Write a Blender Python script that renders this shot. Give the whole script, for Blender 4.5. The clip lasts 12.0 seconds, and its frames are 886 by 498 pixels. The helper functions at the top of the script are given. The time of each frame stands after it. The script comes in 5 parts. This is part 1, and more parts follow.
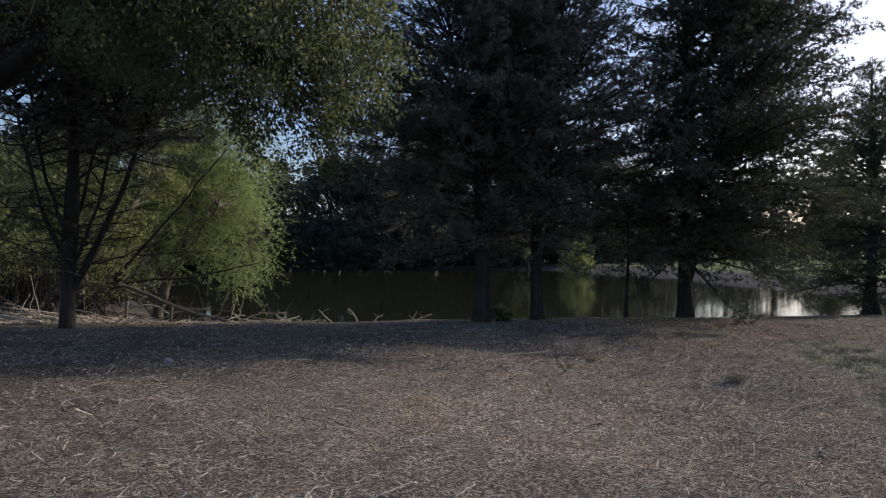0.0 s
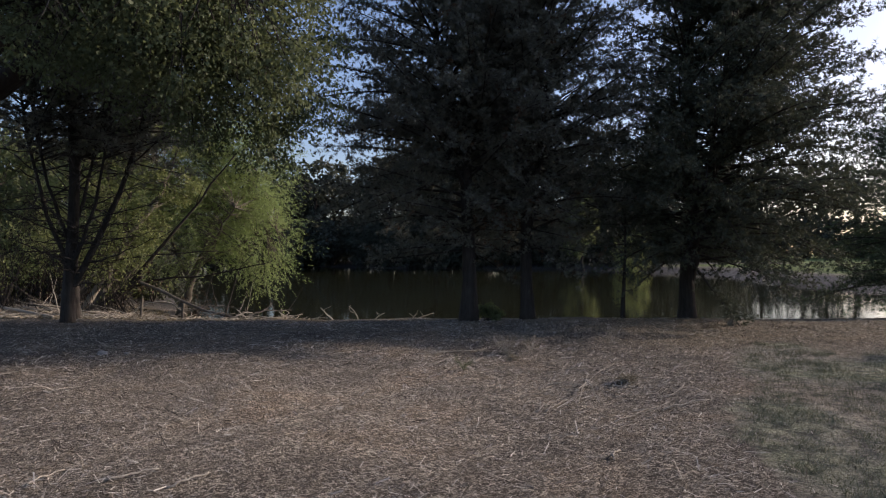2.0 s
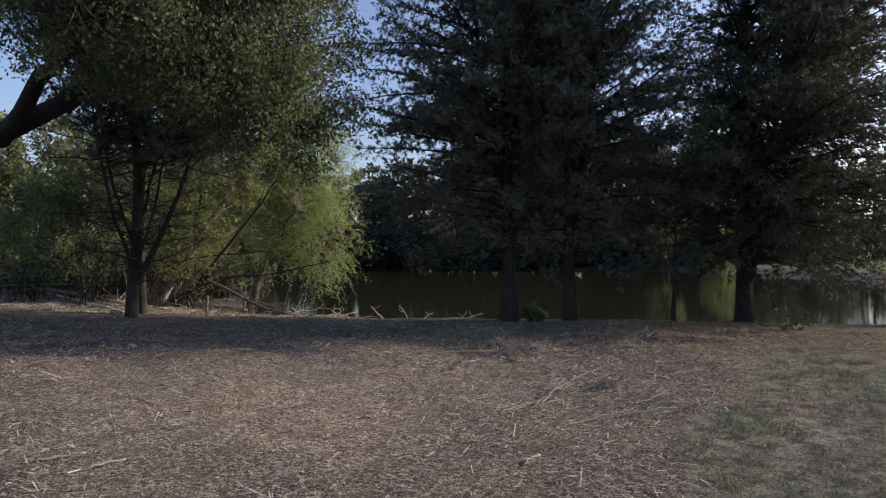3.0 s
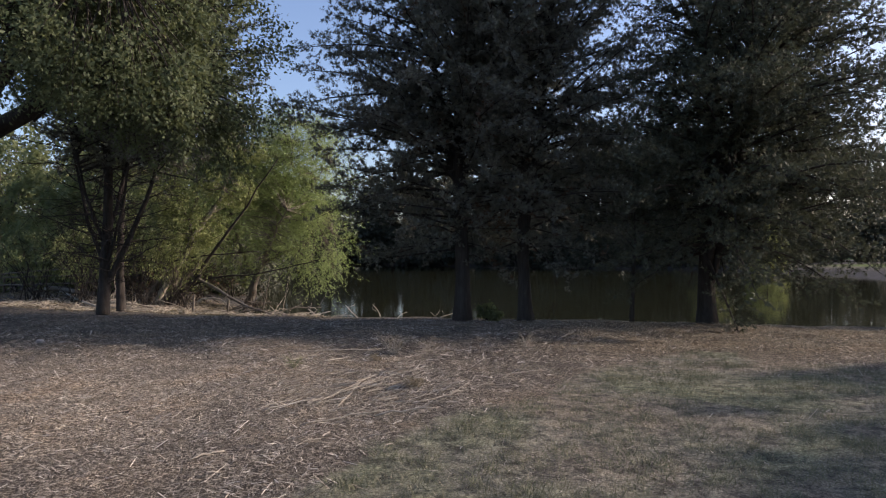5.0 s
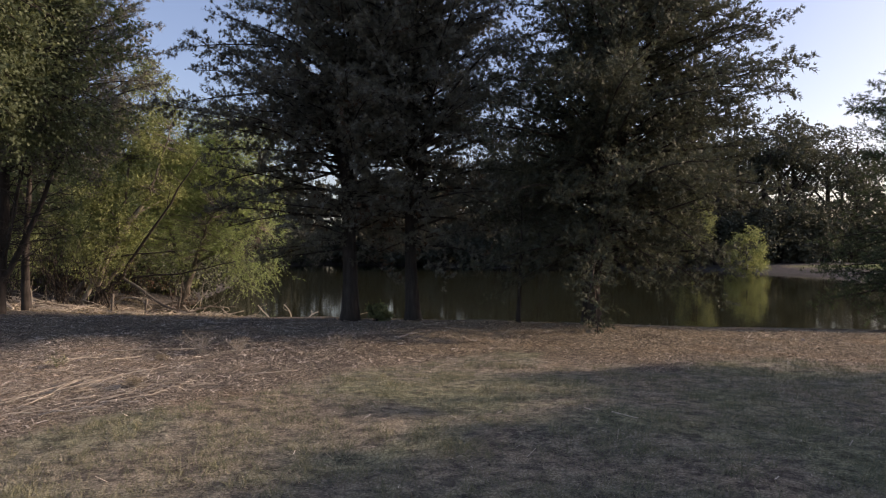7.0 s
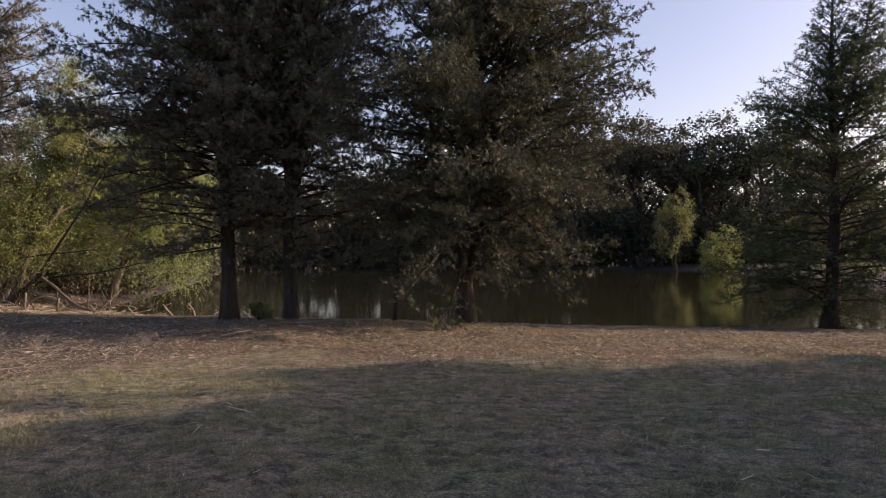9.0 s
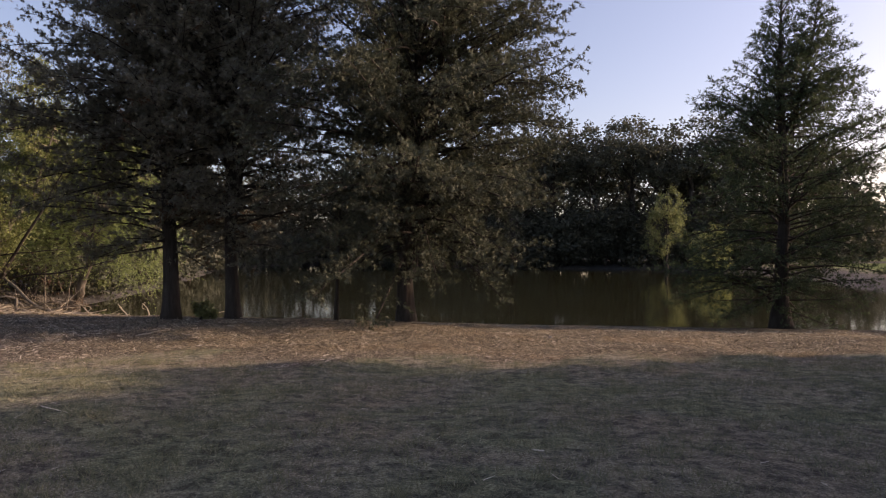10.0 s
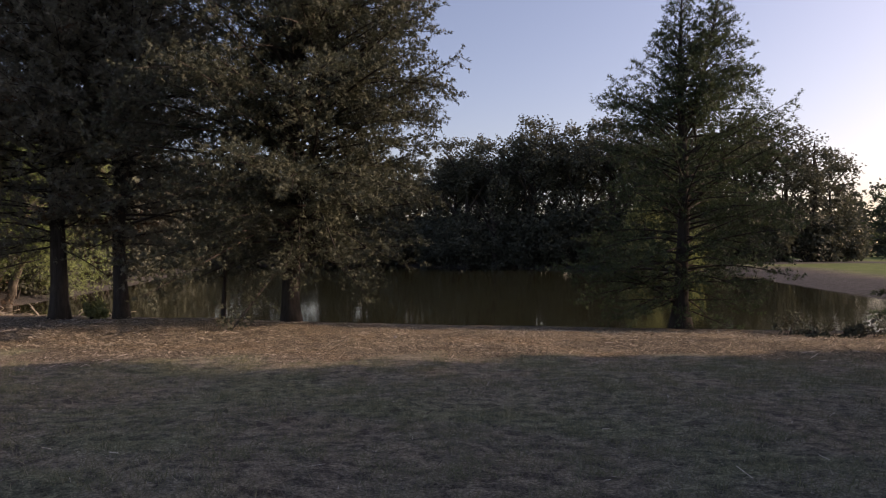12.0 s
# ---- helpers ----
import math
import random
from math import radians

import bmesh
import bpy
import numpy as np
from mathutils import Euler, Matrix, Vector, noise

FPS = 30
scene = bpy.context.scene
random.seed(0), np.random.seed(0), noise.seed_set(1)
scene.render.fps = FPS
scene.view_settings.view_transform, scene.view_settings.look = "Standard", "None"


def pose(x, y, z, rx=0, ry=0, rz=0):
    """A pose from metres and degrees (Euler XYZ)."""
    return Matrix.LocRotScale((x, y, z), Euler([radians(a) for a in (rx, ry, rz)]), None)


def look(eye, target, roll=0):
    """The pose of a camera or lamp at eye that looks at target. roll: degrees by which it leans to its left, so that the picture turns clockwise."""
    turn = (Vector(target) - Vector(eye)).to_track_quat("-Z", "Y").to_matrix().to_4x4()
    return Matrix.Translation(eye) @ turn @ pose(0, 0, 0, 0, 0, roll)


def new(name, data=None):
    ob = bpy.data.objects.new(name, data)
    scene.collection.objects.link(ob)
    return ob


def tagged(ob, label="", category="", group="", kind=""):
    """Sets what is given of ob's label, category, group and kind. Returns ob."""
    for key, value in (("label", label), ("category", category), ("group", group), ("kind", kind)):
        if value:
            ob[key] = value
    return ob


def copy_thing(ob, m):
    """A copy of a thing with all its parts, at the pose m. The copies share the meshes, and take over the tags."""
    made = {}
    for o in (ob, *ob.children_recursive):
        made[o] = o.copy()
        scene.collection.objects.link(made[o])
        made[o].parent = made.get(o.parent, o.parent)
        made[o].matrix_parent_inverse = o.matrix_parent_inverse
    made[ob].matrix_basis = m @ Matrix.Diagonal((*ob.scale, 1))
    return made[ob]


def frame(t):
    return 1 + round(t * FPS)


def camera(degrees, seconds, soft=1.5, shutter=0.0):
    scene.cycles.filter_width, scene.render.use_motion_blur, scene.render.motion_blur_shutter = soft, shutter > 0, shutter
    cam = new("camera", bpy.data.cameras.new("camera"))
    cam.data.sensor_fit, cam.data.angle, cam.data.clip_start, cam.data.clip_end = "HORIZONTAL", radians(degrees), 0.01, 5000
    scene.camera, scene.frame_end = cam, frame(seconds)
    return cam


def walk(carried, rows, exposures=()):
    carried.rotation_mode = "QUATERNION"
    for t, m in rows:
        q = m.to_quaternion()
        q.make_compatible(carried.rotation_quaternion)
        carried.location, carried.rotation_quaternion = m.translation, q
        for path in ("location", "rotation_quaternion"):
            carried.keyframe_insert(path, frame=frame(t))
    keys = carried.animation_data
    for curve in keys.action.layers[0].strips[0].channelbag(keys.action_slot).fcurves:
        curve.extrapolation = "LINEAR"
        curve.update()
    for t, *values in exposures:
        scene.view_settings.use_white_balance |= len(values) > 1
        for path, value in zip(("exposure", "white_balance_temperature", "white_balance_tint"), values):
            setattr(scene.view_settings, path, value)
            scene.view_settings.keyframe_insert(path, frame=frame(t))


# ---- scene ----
cam = camera(70.0, 12.0, soft=1.2)
PATH = [
    (0, (-4.548, 0.185, 1.594), (-3.99, 2.105, 1.606), 0.2),
    (0.5, (-4.091, 0.042, 1.589), (-3.547, 1.966, 1.601), 0.2),
    (1, (-3.568, -0.076, 1.571), (-3.063, 1.859, 1.584), 0.1),
    (1.5, (-3.023, -0.216, 1.561), (-2.583, 1.735, 1.574), 0.1),
    (2, (-2.416, -0.324, 1.548), (-2.065, 1.645, 1.561), 0.1),
    (2.5, (-1.797, -0.413, 1.545), (-1.594, 1.577, 1.558), 0.1),
    (4.5, (0.953, -0.515, 1.54), (0.861, 1.482, 1.553), 0.0),
    (5, (1.653, -0.472, 1.535), (1.549, 1.525, 1.547), -0.1),
    (5.5, (2.396, -0.434, 1.533), (2.282, 1.562, 1.545), -0.0),
    (6, (3.158, -0.379, 1.534), (3.04, 1.617, 1.546), -0.0),
    (6.5, (3.947, -0.324, 1.53), (3.826, 1.672, 1.542), -0.0),
    (7, (4.783, -0.262, 1.528), (4.662, 1.734, 1.54), -0.0),
    (7.5, (5.577, -0.262, 1.514), (5.464, 1.735, 1.527), 0.0),
    (9.5, (8.941, 0.041, 1.472), (8.802, 2.036, 1.484), -0.1),
    (10, (9.727, 0.108, 1.463), (9.585, 2.103, 1.476), -0.1),
    (10.5, (10.495, 0.2, 1.456), (10.35, 2.195, 1.469), -0.1),
    (11, (11.282, 0.292, 1.448), (11.133, 2.286, 1.46), -0.1),
    (11.5, (11.982, 0.359, 1.448), (11.834, 2.354, 1.461), -0.1),
    (12, (12.649, 0.406, 1.446), (12.506, 2.401, 1.459), -0.1),
]
walk(cam, [(t, look(eye, target, roll)) for t, eye, target, roll in PATH], [(0.0, 0.10, 5950, 18), (2.5, 0.30, 6250, 22), (4.8, 0.60, 6300, 22), (7.5, 0.58, 7250, 29), (9.5, 0.66, 7650, 32), (12.0, 0.44, 7600, 32)])


# ---- light ----
SUN_AZ, SUN_EL = radians(10), radians(21)      # azimuth from +x towards +y
world = bpy.data.worlds.new("world")
scene.world = world
world.use_nodes = True
wn = world.node_tree
sky = wn.nodes.new("ShaderNodeTexSky")
sky.sky_type, sky.sun_disc = "NISHITA", False
sky.sun_elevation, sky.sun_rotation = SUN_EL, radians(90) - SUN_AZ
sky.air_density, sky.dust_density, sky.ozone_density = 1.0, 2.1, 2.0
wn.links.new(sky.outputs[0], wn.nodes["Background"].inputs[0])
wn.nodes["Background"].inputs[1].default_value = 0.15
sun = new("sun", bpy.data.lights.new("sun", "SUN"))
sun.data.energy, sun.data.angle, sun.data.color = 3.9, radians(0.8), (1.0, 0.85, 0.65)
sv = Vector((math.cos(SUN_AZ) * math.cos(SUN_EL), math.sin(SUN_AZ) * math.cos(SUN_EL), math.sin(SUN_EL)))
sun.matrix_world = look(sv * 60, (0, 0, 0))


# ---- materials ----
def material(name):
    m = bpy.data.materials.new(name)
    m.use_nodes = True
    t = m.node_tree
    b = t.nodes["Principled BSDF"]
    return m, t, b


def node(t, kind, **inputs):
    n = t.nodes.new(kind)
    for k, v in inputs.items():
        n.inputs[k.replace("_", " ")].default_value = v
    return n


def ramp(t, source, stops):
    r = t.nodes.new("ShaderNodeValToRGB")
    while len(r.color_ramp.elements) < len(stops):
        r.color_ramp.elements.new(0.5)
    for e, (p, c) in zip(r.color_ramp.elements, stops):
        e.position, e.color = p, (*c, 1)
    t.links.new(source, r.inputs[0])
    return r


def coords(t, stretch=(1, 1, 1), of="Object"):
    c = t.nodes.new("ShaderNodeTexCoord")
    m = t.nodes.new("ShaderNodeMapping")
    m.inputs["Scale"].default_value = stretch
    t.links.new(c.outputs[of], m.inputs[0])
    return m.outputs[0]


def noise_tex(t, vec, scale, detail=4.0, rough=0.55, distort=0.0):
    n = node(t, "ShaderNodeTexNoise", Scale=scale, Detail=detail, Roughness=rough, Distortion=distort)
    t.links.new(vec, n.inputs["Vector"])
    return n.outputs["Fac"]


def mixed(t, fac, a, b, mode="MIX"):
    m = t.nodes.new("ShaderNodeMix")
    m.data_type, m.blend_type = "RGBA", mode
    for sock, v in ((m.inputs["Factor"], fac), (m.inputs["A"], a), (m.inputs["B"], b)):
        if hasattr(v, "is_linked"):
            t.links.new(v, sock)
        else:
            sock.default_value = v if isinstance(v, (int, float)) else (*v, 1)
    return m.outputs["Result"]


def bump(t, b, height, strength, distance):
    n = node(t, "ShaderNodeBump", Strength=strength, Distance=distance)
    t.links.new(height, n.inputs["Height"])
    t.links.new(n.outputs[0], b.inputs["Normal"])


def leaf_material(name, stops, through_share=0.3, rough=0.65, spec=0.10):
    """Leaves: each island its own shade, some light through the blade, patches over the crown."""
    m, t, b = material(name)
    g = t.nodes.new("ShaderNodeNewGeometry")
    big = noise_tex(t, coords(t), 0.9, 3.0)
    add = t.nodes.new("ShaderNodeMath")
    add.operation = "MULTIPLY_ADD"
    t.links.new(g.outputs["Random Per Island"], add.inputs[0])
    add.inputs[1].default_value = 0.55
    half = t.nodes.new("ShaderNodeMath")
    half.operation = "MULTIPLY"
    t.links.new(big, half.inputs[0])
    half.inputs[1].default_value = 0.5
    t.links.new(half.outputs[0], add.inputs[2])
    r = ramp(t, add.outputs[0], stops)
    t.links.new(r.outputs[0], b.inputs["Base Color"])
    b.inputs["Roughness"].default_value = rough
    b.inputs["Specular IOR Level"].default_value = spec
    tr = t.nodes.new("ShaderNodeBsdfTranslucent")
    t.links.new(mixed(t, 0.3 if through_share > 0.3 else 0.08, r.outputs[0], (0.30, 0.34, 0.11), "MIX"), tr.inputs[0])
    mx = t.nodes.new("ShaderNodeMixShader")
    mx.inputs[0].default_value = through_share
    t.links.new(b.outputs[0], mx.inputs[1])
    t.links.new(tr.outputs[0], mx.inputs[2])
    t.links.new(mx.outputs[0], t.nodes["Material Output"].inputs[0])
    return m


def bark_material(name, dark, light, scale=1.0):
    m, t, b = material(name)
    vec = coords(t, (14 * scale, 14 * scale, 2.2 * scale))
    ridges = noise_tex(t, vec, 1.0, 6.0, 0.65, 0.4)
    patches = noise_tex(t, coords(t), 1.7, 3.0)
    r = ramp(t, ridges, [(0.32, dark), (0.62, light)])
    c = mixed(t, patches, r.outputs[0], tuple(0.6 * v for v in dark), "MIX")
    t.links.new(c, b.inputs["Base Color"])
    b.inputs["Roughness"].default_value = 0.9
    b.inputs["Specular IOR Level"].default_value = 0.15
    bump(t, b, ridges, 0.8, 0.03)
    return m


CYPRESS_LEAF = leaf_material("cypress_needles", [(0.1, (0.104, 0.107, 0.092)), (0.5, (0.144, 0.146, 0.122)), (0.9, (0.195, 0.196, 0.152))], 0.30)
CEDAR_LEAF = leaf_material("cedar_sprays", [(0.1, (0.048, 0.058, 0.045)), (0.5, (0.073, 0.083, 0.060)), (0.9, (0.110, 0.119, 0.084))], 0.2)
POND_CYPRESS_LEAF = leaf_material("pond_cypress_needles", [(0.1, (0.036, 0.054, 0.036)), (0.5, (0.054, 0.080, 0.047)), (0.9, (0.094, 0.126, 0.062))], 0.25)
OAK_LEAF = leaf_material("oak_leaves", [(0.1, (0.052, 0.070, 0.042)), (0.5, (0.092, 0.118, 0.066)), (0.9, (0.150, 0.178, 0.102))], 0.42, 0.6, 0.2)
WILLOW_LEAF = leaf_material("willow_leaves", [(0.1, (0.18, 0.255, 0.10)), (0.5, (0.27, 0.355, 0.15)), (0.9, (0.37, 0.45, 0.20))], 0.55)
YELLOW_LEAF = leaf_material("yellowing_leaves", [(0.1, (0.12, 0.15, 0.06)), (0.5, (0.20, 0.235, 0.095)), (0.9, (0.33, 0.36, 0.17))], 0.45)
BROWN_LEAF = leaf_material("withered_leaves", [(0.1, (0.045, 0.028, 0.020)), (0.5, (0.10, 0.066, 0.046)), (0.9, (0.17, 0.125, 0.09))], 0.25)
WOOD_LEAF = leaf_material("far_wood_leaves", [(0.1, (0.055, 0.062, 0.052)), (0.5, (0.074, 0.082, 0.064)), (0.9, (0.098, 0.106, 0.076))], 0.2)
BUSH_LEAF = leaf_material("bush_leaves", [(0.1, (0.09, 0.115, 0.060)), (0.5, (0.15, 0.18, 0.092)), (0.9, (0.23, 0.255, 0.13))], 0.5)
STRAW = leaf_material("dry_straw", [(0.1, (0.09, 0.073, 0.05)), (0.5, (0.20, 0.172, 0.12)), (0.9, (0.34, 0.30, 0.22))], 0.2)
BARK = bark_material("dark_bark", (0.034, 0.030, 0.027), (0.086, 0.075, 0.066))
GREY_BARK = bark_material("grey_bark", (0.115, 0.102, 0.085), (0.27, 0.24, 0.20))
STONE = bark_material("pale_stone", (0.30, 0.285, 0.265), (0.46, 0.445, 0.42), 2.0)
PALE_WOOD = bark_material("bleached_wood", (0.34, 0.305, 0.25), (0.58, 0.53, 0.44), 1.6)


def mulch_material():
    m, t, b = material("wood_mulch_and_soil")
    zone = t.nodes.new("ShaderNodeVertexColor")
    zone.layer_name = "zone"
    sep = t.nodes.new("ShaderNodeSeparateColor")
    t.links.new(zone.outputs[0], sep.inputs[0])
    vec = coords(t)
    fine = noise_tex(t, coords(t, (26, 60, 30)), 1.0, 5.0, 0.7, 1.2)
    fine2 = noise_tex(t, coords(t, (70, 34, 40)), 1.0, 4.0, 0.7, 1.0)
    patch = noise_tex(t, vec, 0.55, 5.0, 0.6, 0.6)
    spot = noise_tex(t, vec, 3.2, 4.0, 0.6, 0.4)
    chip = ramp(t, fine, [(0.34, (0.036, 0.031, 0.027)), (0.50, (0.135, 0.120, 0.100)), (0.70, (0.34, 0.305, 0.25))])
    chip2 = ramp(t, fine2, [(0.38, (0.040, 0.035, 0.030)), (0.55, (0.135, 0.120, 0.102)), (0.72, (0.32, 0.29, 0.245))])
    chips = mixed(t, spot, chip.outputs[0], chip2.outputs[0])
    streak = None
    for turn, sx in ((0.25, 15), (1.3, 19), (2.45, 17)):
        sv3 = coords(t, (1, 1, 1))
        sv3.node.inputs["Rotation"].default_value = (0, 0, turn)
        squash = t.nodes.new("ShaderNodeVectorMath")
        squash.operation = "MULTIPLY"
        squash.inputs[1].default_value = (sx, 78, 30)
        t.links.new(sv3, squash.inputs[0])
        one = noise_tex(t, squash.outputs[0], 1.0, 3.0, 0.6, 0.35)
        if streak is None:
            streak = one
        else:
            top = t.nodes.new("ShaderNodeMath")
            top.operation = "MAXIMUM"
            t.links.new(streak, top.inputs[0])
            t.links.new(one, top.inputs[1])
            streak = top.outputs[0]
    lit = ramp(t, streak, [(0.575, (0, 0, 0)), (0.625, (1, 1, 1))])
    strawy = ramp(t, spot, [(0.35, (0.42, 0.378, 0.315)), (0.65, (0.76, 0.70, 0.59))])
    chips = mixed(t, lit.outputs[0], chips, strawy.outputs[0])
    tint = ramp(t, patch, [(0.34, (0.40, 0.395, 0.40)), (0.52, (0.60, 0.585, 0.565)), (0.68, (0.70, 0.625, 0.55))])
    mulch = mixed(t, 1.0, chips, tint.outputs[0], "MULTIPLY")
    # extra brightness put into the strawy mulch's colour, nearly doubling it
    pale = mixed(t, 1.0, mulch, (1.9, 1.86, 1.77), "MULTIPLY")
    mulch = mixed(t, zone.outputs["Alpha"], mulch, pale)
    fallen = t.nodes.new("ShaderNodeVertexColor")
    fallen.layer_name = "needles"
    mulch = mixed(t, fallen.outputs[0], mulch, mixed(t, 1.0, mulch, (1.04, 0.99, 0.86), "MULTIPLY"))
    tufted = noise_tex(t, coords(t, (44, 52, 48)), 1.0, 5.0, 0.75, 0.6)
    turf = ramp(t, tufted, [(0.34, (0.074, 0.073, 0.064)), (0.50, (0.230, 0.226, 0.196)), (0.67, (0.47, 0.455, 0.40))])
    clump = noise_tex(t, coords(t, (6.5, 7.5, 7)), 1.0, 4.0, 0.65, 0.5)
    # bare soil gaps plus painted hollow shade: clump lows darker, tops lighter
    gap_shade = ramp(t, clump, [(0.39, (0.50, 0.495, 0.52)), (0.50, (0.98, 0.98, 0.98)), (0.61, (1.36, 1.34, 1.27))])
    straw = ramp(t, patch, [(0.38, (0.79, 0.85, 0.66)), (0.50, (0.86, 0.84, 0.77)), (0.62, (0.95, 0.85, 0.77))])
    turfs = mixed(t, 1.0, turf.outputs[0], straw.outputs[0], "MULTIPLY")
    turfs = mixed(t, 1.0, turfs, gap_shade.outputs[0], "MULTIPLY")
    # grey mud, its colour darkened to carry the far bank's shade
    mud = ramp(t, spot, [(0.35, (0.046, 0.046, 0.046)), (0.65, (0.082, 0.082, 0.081))])
    lawn = ramp(t, patch, [(0.4, (0.072, 0.108, 0.034)), (0.6, (0.120, 0.155, 0.052))])
    edge = t.nodes.new("ShaderNodeMath")
    edge.operation = "MULTIPLY_ADD"
    t.links.new(spot, edge.inputs[0])
    edge.inputs[1].default_value = 0.9
    edge.inputs[2].default_value = -0.45
    both = t.nodes.new("ShaderNodeMath")
    both.operation = "ADD"
    both.use_clamp = True
    t.links.new(sep.outputs["Red"], both.inputs[0])
    t.links.new(edge.outputs[0], both.inputs[1])
    step = ramp(t, both.outputs[0], [(0.38, (0, 0, 0)), (0.62, (1, 1, 1))])
    c = mixed(t, step.outputs[0], mulch, turfs)
    c = mixed(t, sep.outputs["Green"], c, lawn.outputs[0])
    c = mixed(t, sep.outputs["Blue"], c, mud.outputs[0])
    t.links.new(c, b.inputs["Base Color"])
    b.inputs["Roughness"].default_value = 0.95
    b.inputs["Specular IOR Level"].default_value = 0.1
    high = t.nodes.new("ShaderNodeMath")
    high.operation = "MULTIPLY_ADD"
    t.links.new(clump, high.inputs[0])
    high.inputs[1].default_value = 1.6
    t.links.new(fine, high.inputs[2])
    bump(t, b, high.outputs[0], 1.0, 0.036)
    return m


def sliver_material(name, stops, rough=0.85):
    m, t, b = material(name)
    g = t.nodes.new("ShaderNodeNewGeometry")
    r = ramp(t, g.outputs["Random Per Island"], stops)
    n = noise_tex(t, coords(t, (40, 40, 40)), 1.0, 3.0)
    t.links.new(mixed(t, 0.5, r.outputs[0], ramp(t, n, [(0.3, (0.55, 0.5, 0.45)), (0.7, (1.15, 1.1, 1.0))]).outputs[0], "MULTIPLY"), b.inputs["Base Color"])
    b.inputs["Roughness"].default_value = rough
    b.inputs["Specular IOR Level"].default_value = 0.2
    return m


GROUND = mulch_material()
CHIPS = sliver_material("mulch_slivers", [(0.0, (0.050, 0.043, 0.037)), (0.3, (0.145, 0.126, 0.104)), (0.55, (0.30, 0.265, 0.22)), (0.8, (0.56, 0.515, 0.44)), (1.0, (0.82, 0.78, 0.70))])
BLADES = sliver_material("dry_grass", [(0.0, (0.13, 0.128, 0.088)), (0.4, (0.225, 0.220, 0.155)), (0.75, (0.34, 0.32, 0.235)), (1.0, (0.50, 0.455, 0.35))])
NEEDLES = sliver_material("rusty_needles", [(0.0, (0.09, 0.076, 0.056)), (0.4, (0.23, 0.200, 0.146)), (0.75, (0.45, 0.40, 0.295)), (1.0, (0.78, 0.71, 0.57))])
GREEN_BLADES = sliver_material("green_grass", [(0.0, (0.125, 0.138, 0.082)), (0.5, (0.195, 0.205, 0.130)), (1.0, (0.30, 0.30, 0.20))])

WATER, wt, wb = material("pond_water")
wb.inputs["Base Color"].default_value = (0.020, 0.021, 0.010, 1)
wb.inputs["Roughness"].default_value = 0.06
wb.inputs["IOR"].default_value = 1.33
wripple = noise_tex(wt, coords(wt, (1.3, 3.0, 1)), 1.0, 3.0, 0.5)
bump(wt, wb, wripple, 0.035, 0.05)


# ---- mesh helpers ----
def mesh(name, verts, faces, mat, smooth=False):
    """A mesh from arrays; faces is one array, or a list of arrays with 3 or 4 corners."""
    faces = faces if isinstance(faces, list) else [faces]
    me = bpy.data.meshes.new(name)
    verts = np.asarray(verts, dtype=np.float32).reshape(-1, 3)
    loops = np.concatenate([f.reshape(-1) for f in faces]).astype(np.int32)
    sizes = np.concatenate([np.full(len(f), f.shape[1]) for f in faces]).astype(np.int32)
    me.vertices.add(len(verts))
    me.vertices.foreach_set("co", verts.reshape(-1))
    me.loops.add(len(loops))
    me.loops.foreach_set("vertex_index", loops)
    me.polygons.add(len(sizes))
    starts = np.concatenate([[0], np.cumsum(sizes)[:-1]]).astype(np.int32)
    me.polygons.foreach_set("loop_start", starts)
    if smooth:
        me.polygons.foreach_set("use_smooth", np.ones(len(sizes), dtype=bool))
    me.update(calc_edges=True)
    me.materials.append(mat)
    return me


def part(name, me, parent=None, label=""):
    ob = new(name, me)
    ob.parent = parent
    return tagged(ob, label=label)


def thing(name, place, label, category, group="", kind=""):
    ob = new(name)
    ob.location = place
    ob.empty_display_size = 0.2
    return tagged(ob, label, category, group, kind)


def unit(v):
    v = np.asarray(v, dtype=float)
    return v / np.maximum(np.linalg.norm(v, axis=-1, keepdims=True), 1e-9)


def tube(path, radii, sides=6, rng=None, rough=0.0):
    """A closed tube round a polyline: vertices, quads."""
    path, radii = np.asarray(path, float), np.asarray(radii, float)
    tan = unit(np.gradient(path, axis=0))
    side = unit(np.cross(tan, [0.31, 0.17, 0.93] if abs(tan[0][2]) < 0.9 else [1, 0.2, 0]))
    up = np.cross(tan, side)
    a = np.arange(sides) * 2 * math.pi / sides
    r = radii[:, None] * (1 + (rng.normal(0, rough, (len(path), sides)) if rng is not None else 0))
    v = path[:, None] + r[..., None] * (np.cos(a)[None, :, None] * side[:, None] + np.sin(a)[None, :, None] * up[:, None])
    i, j = np.meshgrid(np.arange(len(path) - 1), np.arange(sides), indexing="ij")
    k = (j + 1) % sides
    f = np.stack([i * sides + j, i * sides + k, (i + 1) * sides + k, (i + 1) * sides + j], -1).reshape(-1, 4)
    return v.reshape(-1, 3), f


def joined(pieces):
    vs, fs, n = [], [], 0
    for v, f in pieces:
        vs.append(v)
        fs.append(f + n)
        n += len(v)
    return np.concatenate(vs), np.concatenate(fs)


def blades(p, d, length, width, rng, fold=0.25):
    """Leaf-shaped quads: base, side, tip, side, bent along the middle."""
    n = len(p)
    d = unit(d)
    s = unit(np.cross(d, rng.normal(size=(n, 3))))
    u = np.cross(d, s)
    L, W = np.broadcast_to(length, n)[:, None], np.broadcast_to(width, n)[:, None]
    mid = p + d * L * 0.45
    v = np.stack([p, mid + s * W / 2 + u * W * fold, p + d * L, mid - s * W / 2 + u * W * fold], 1)
    return v.reshape(-1, 3), np.arange(4 * n).reshape(-1, 4)


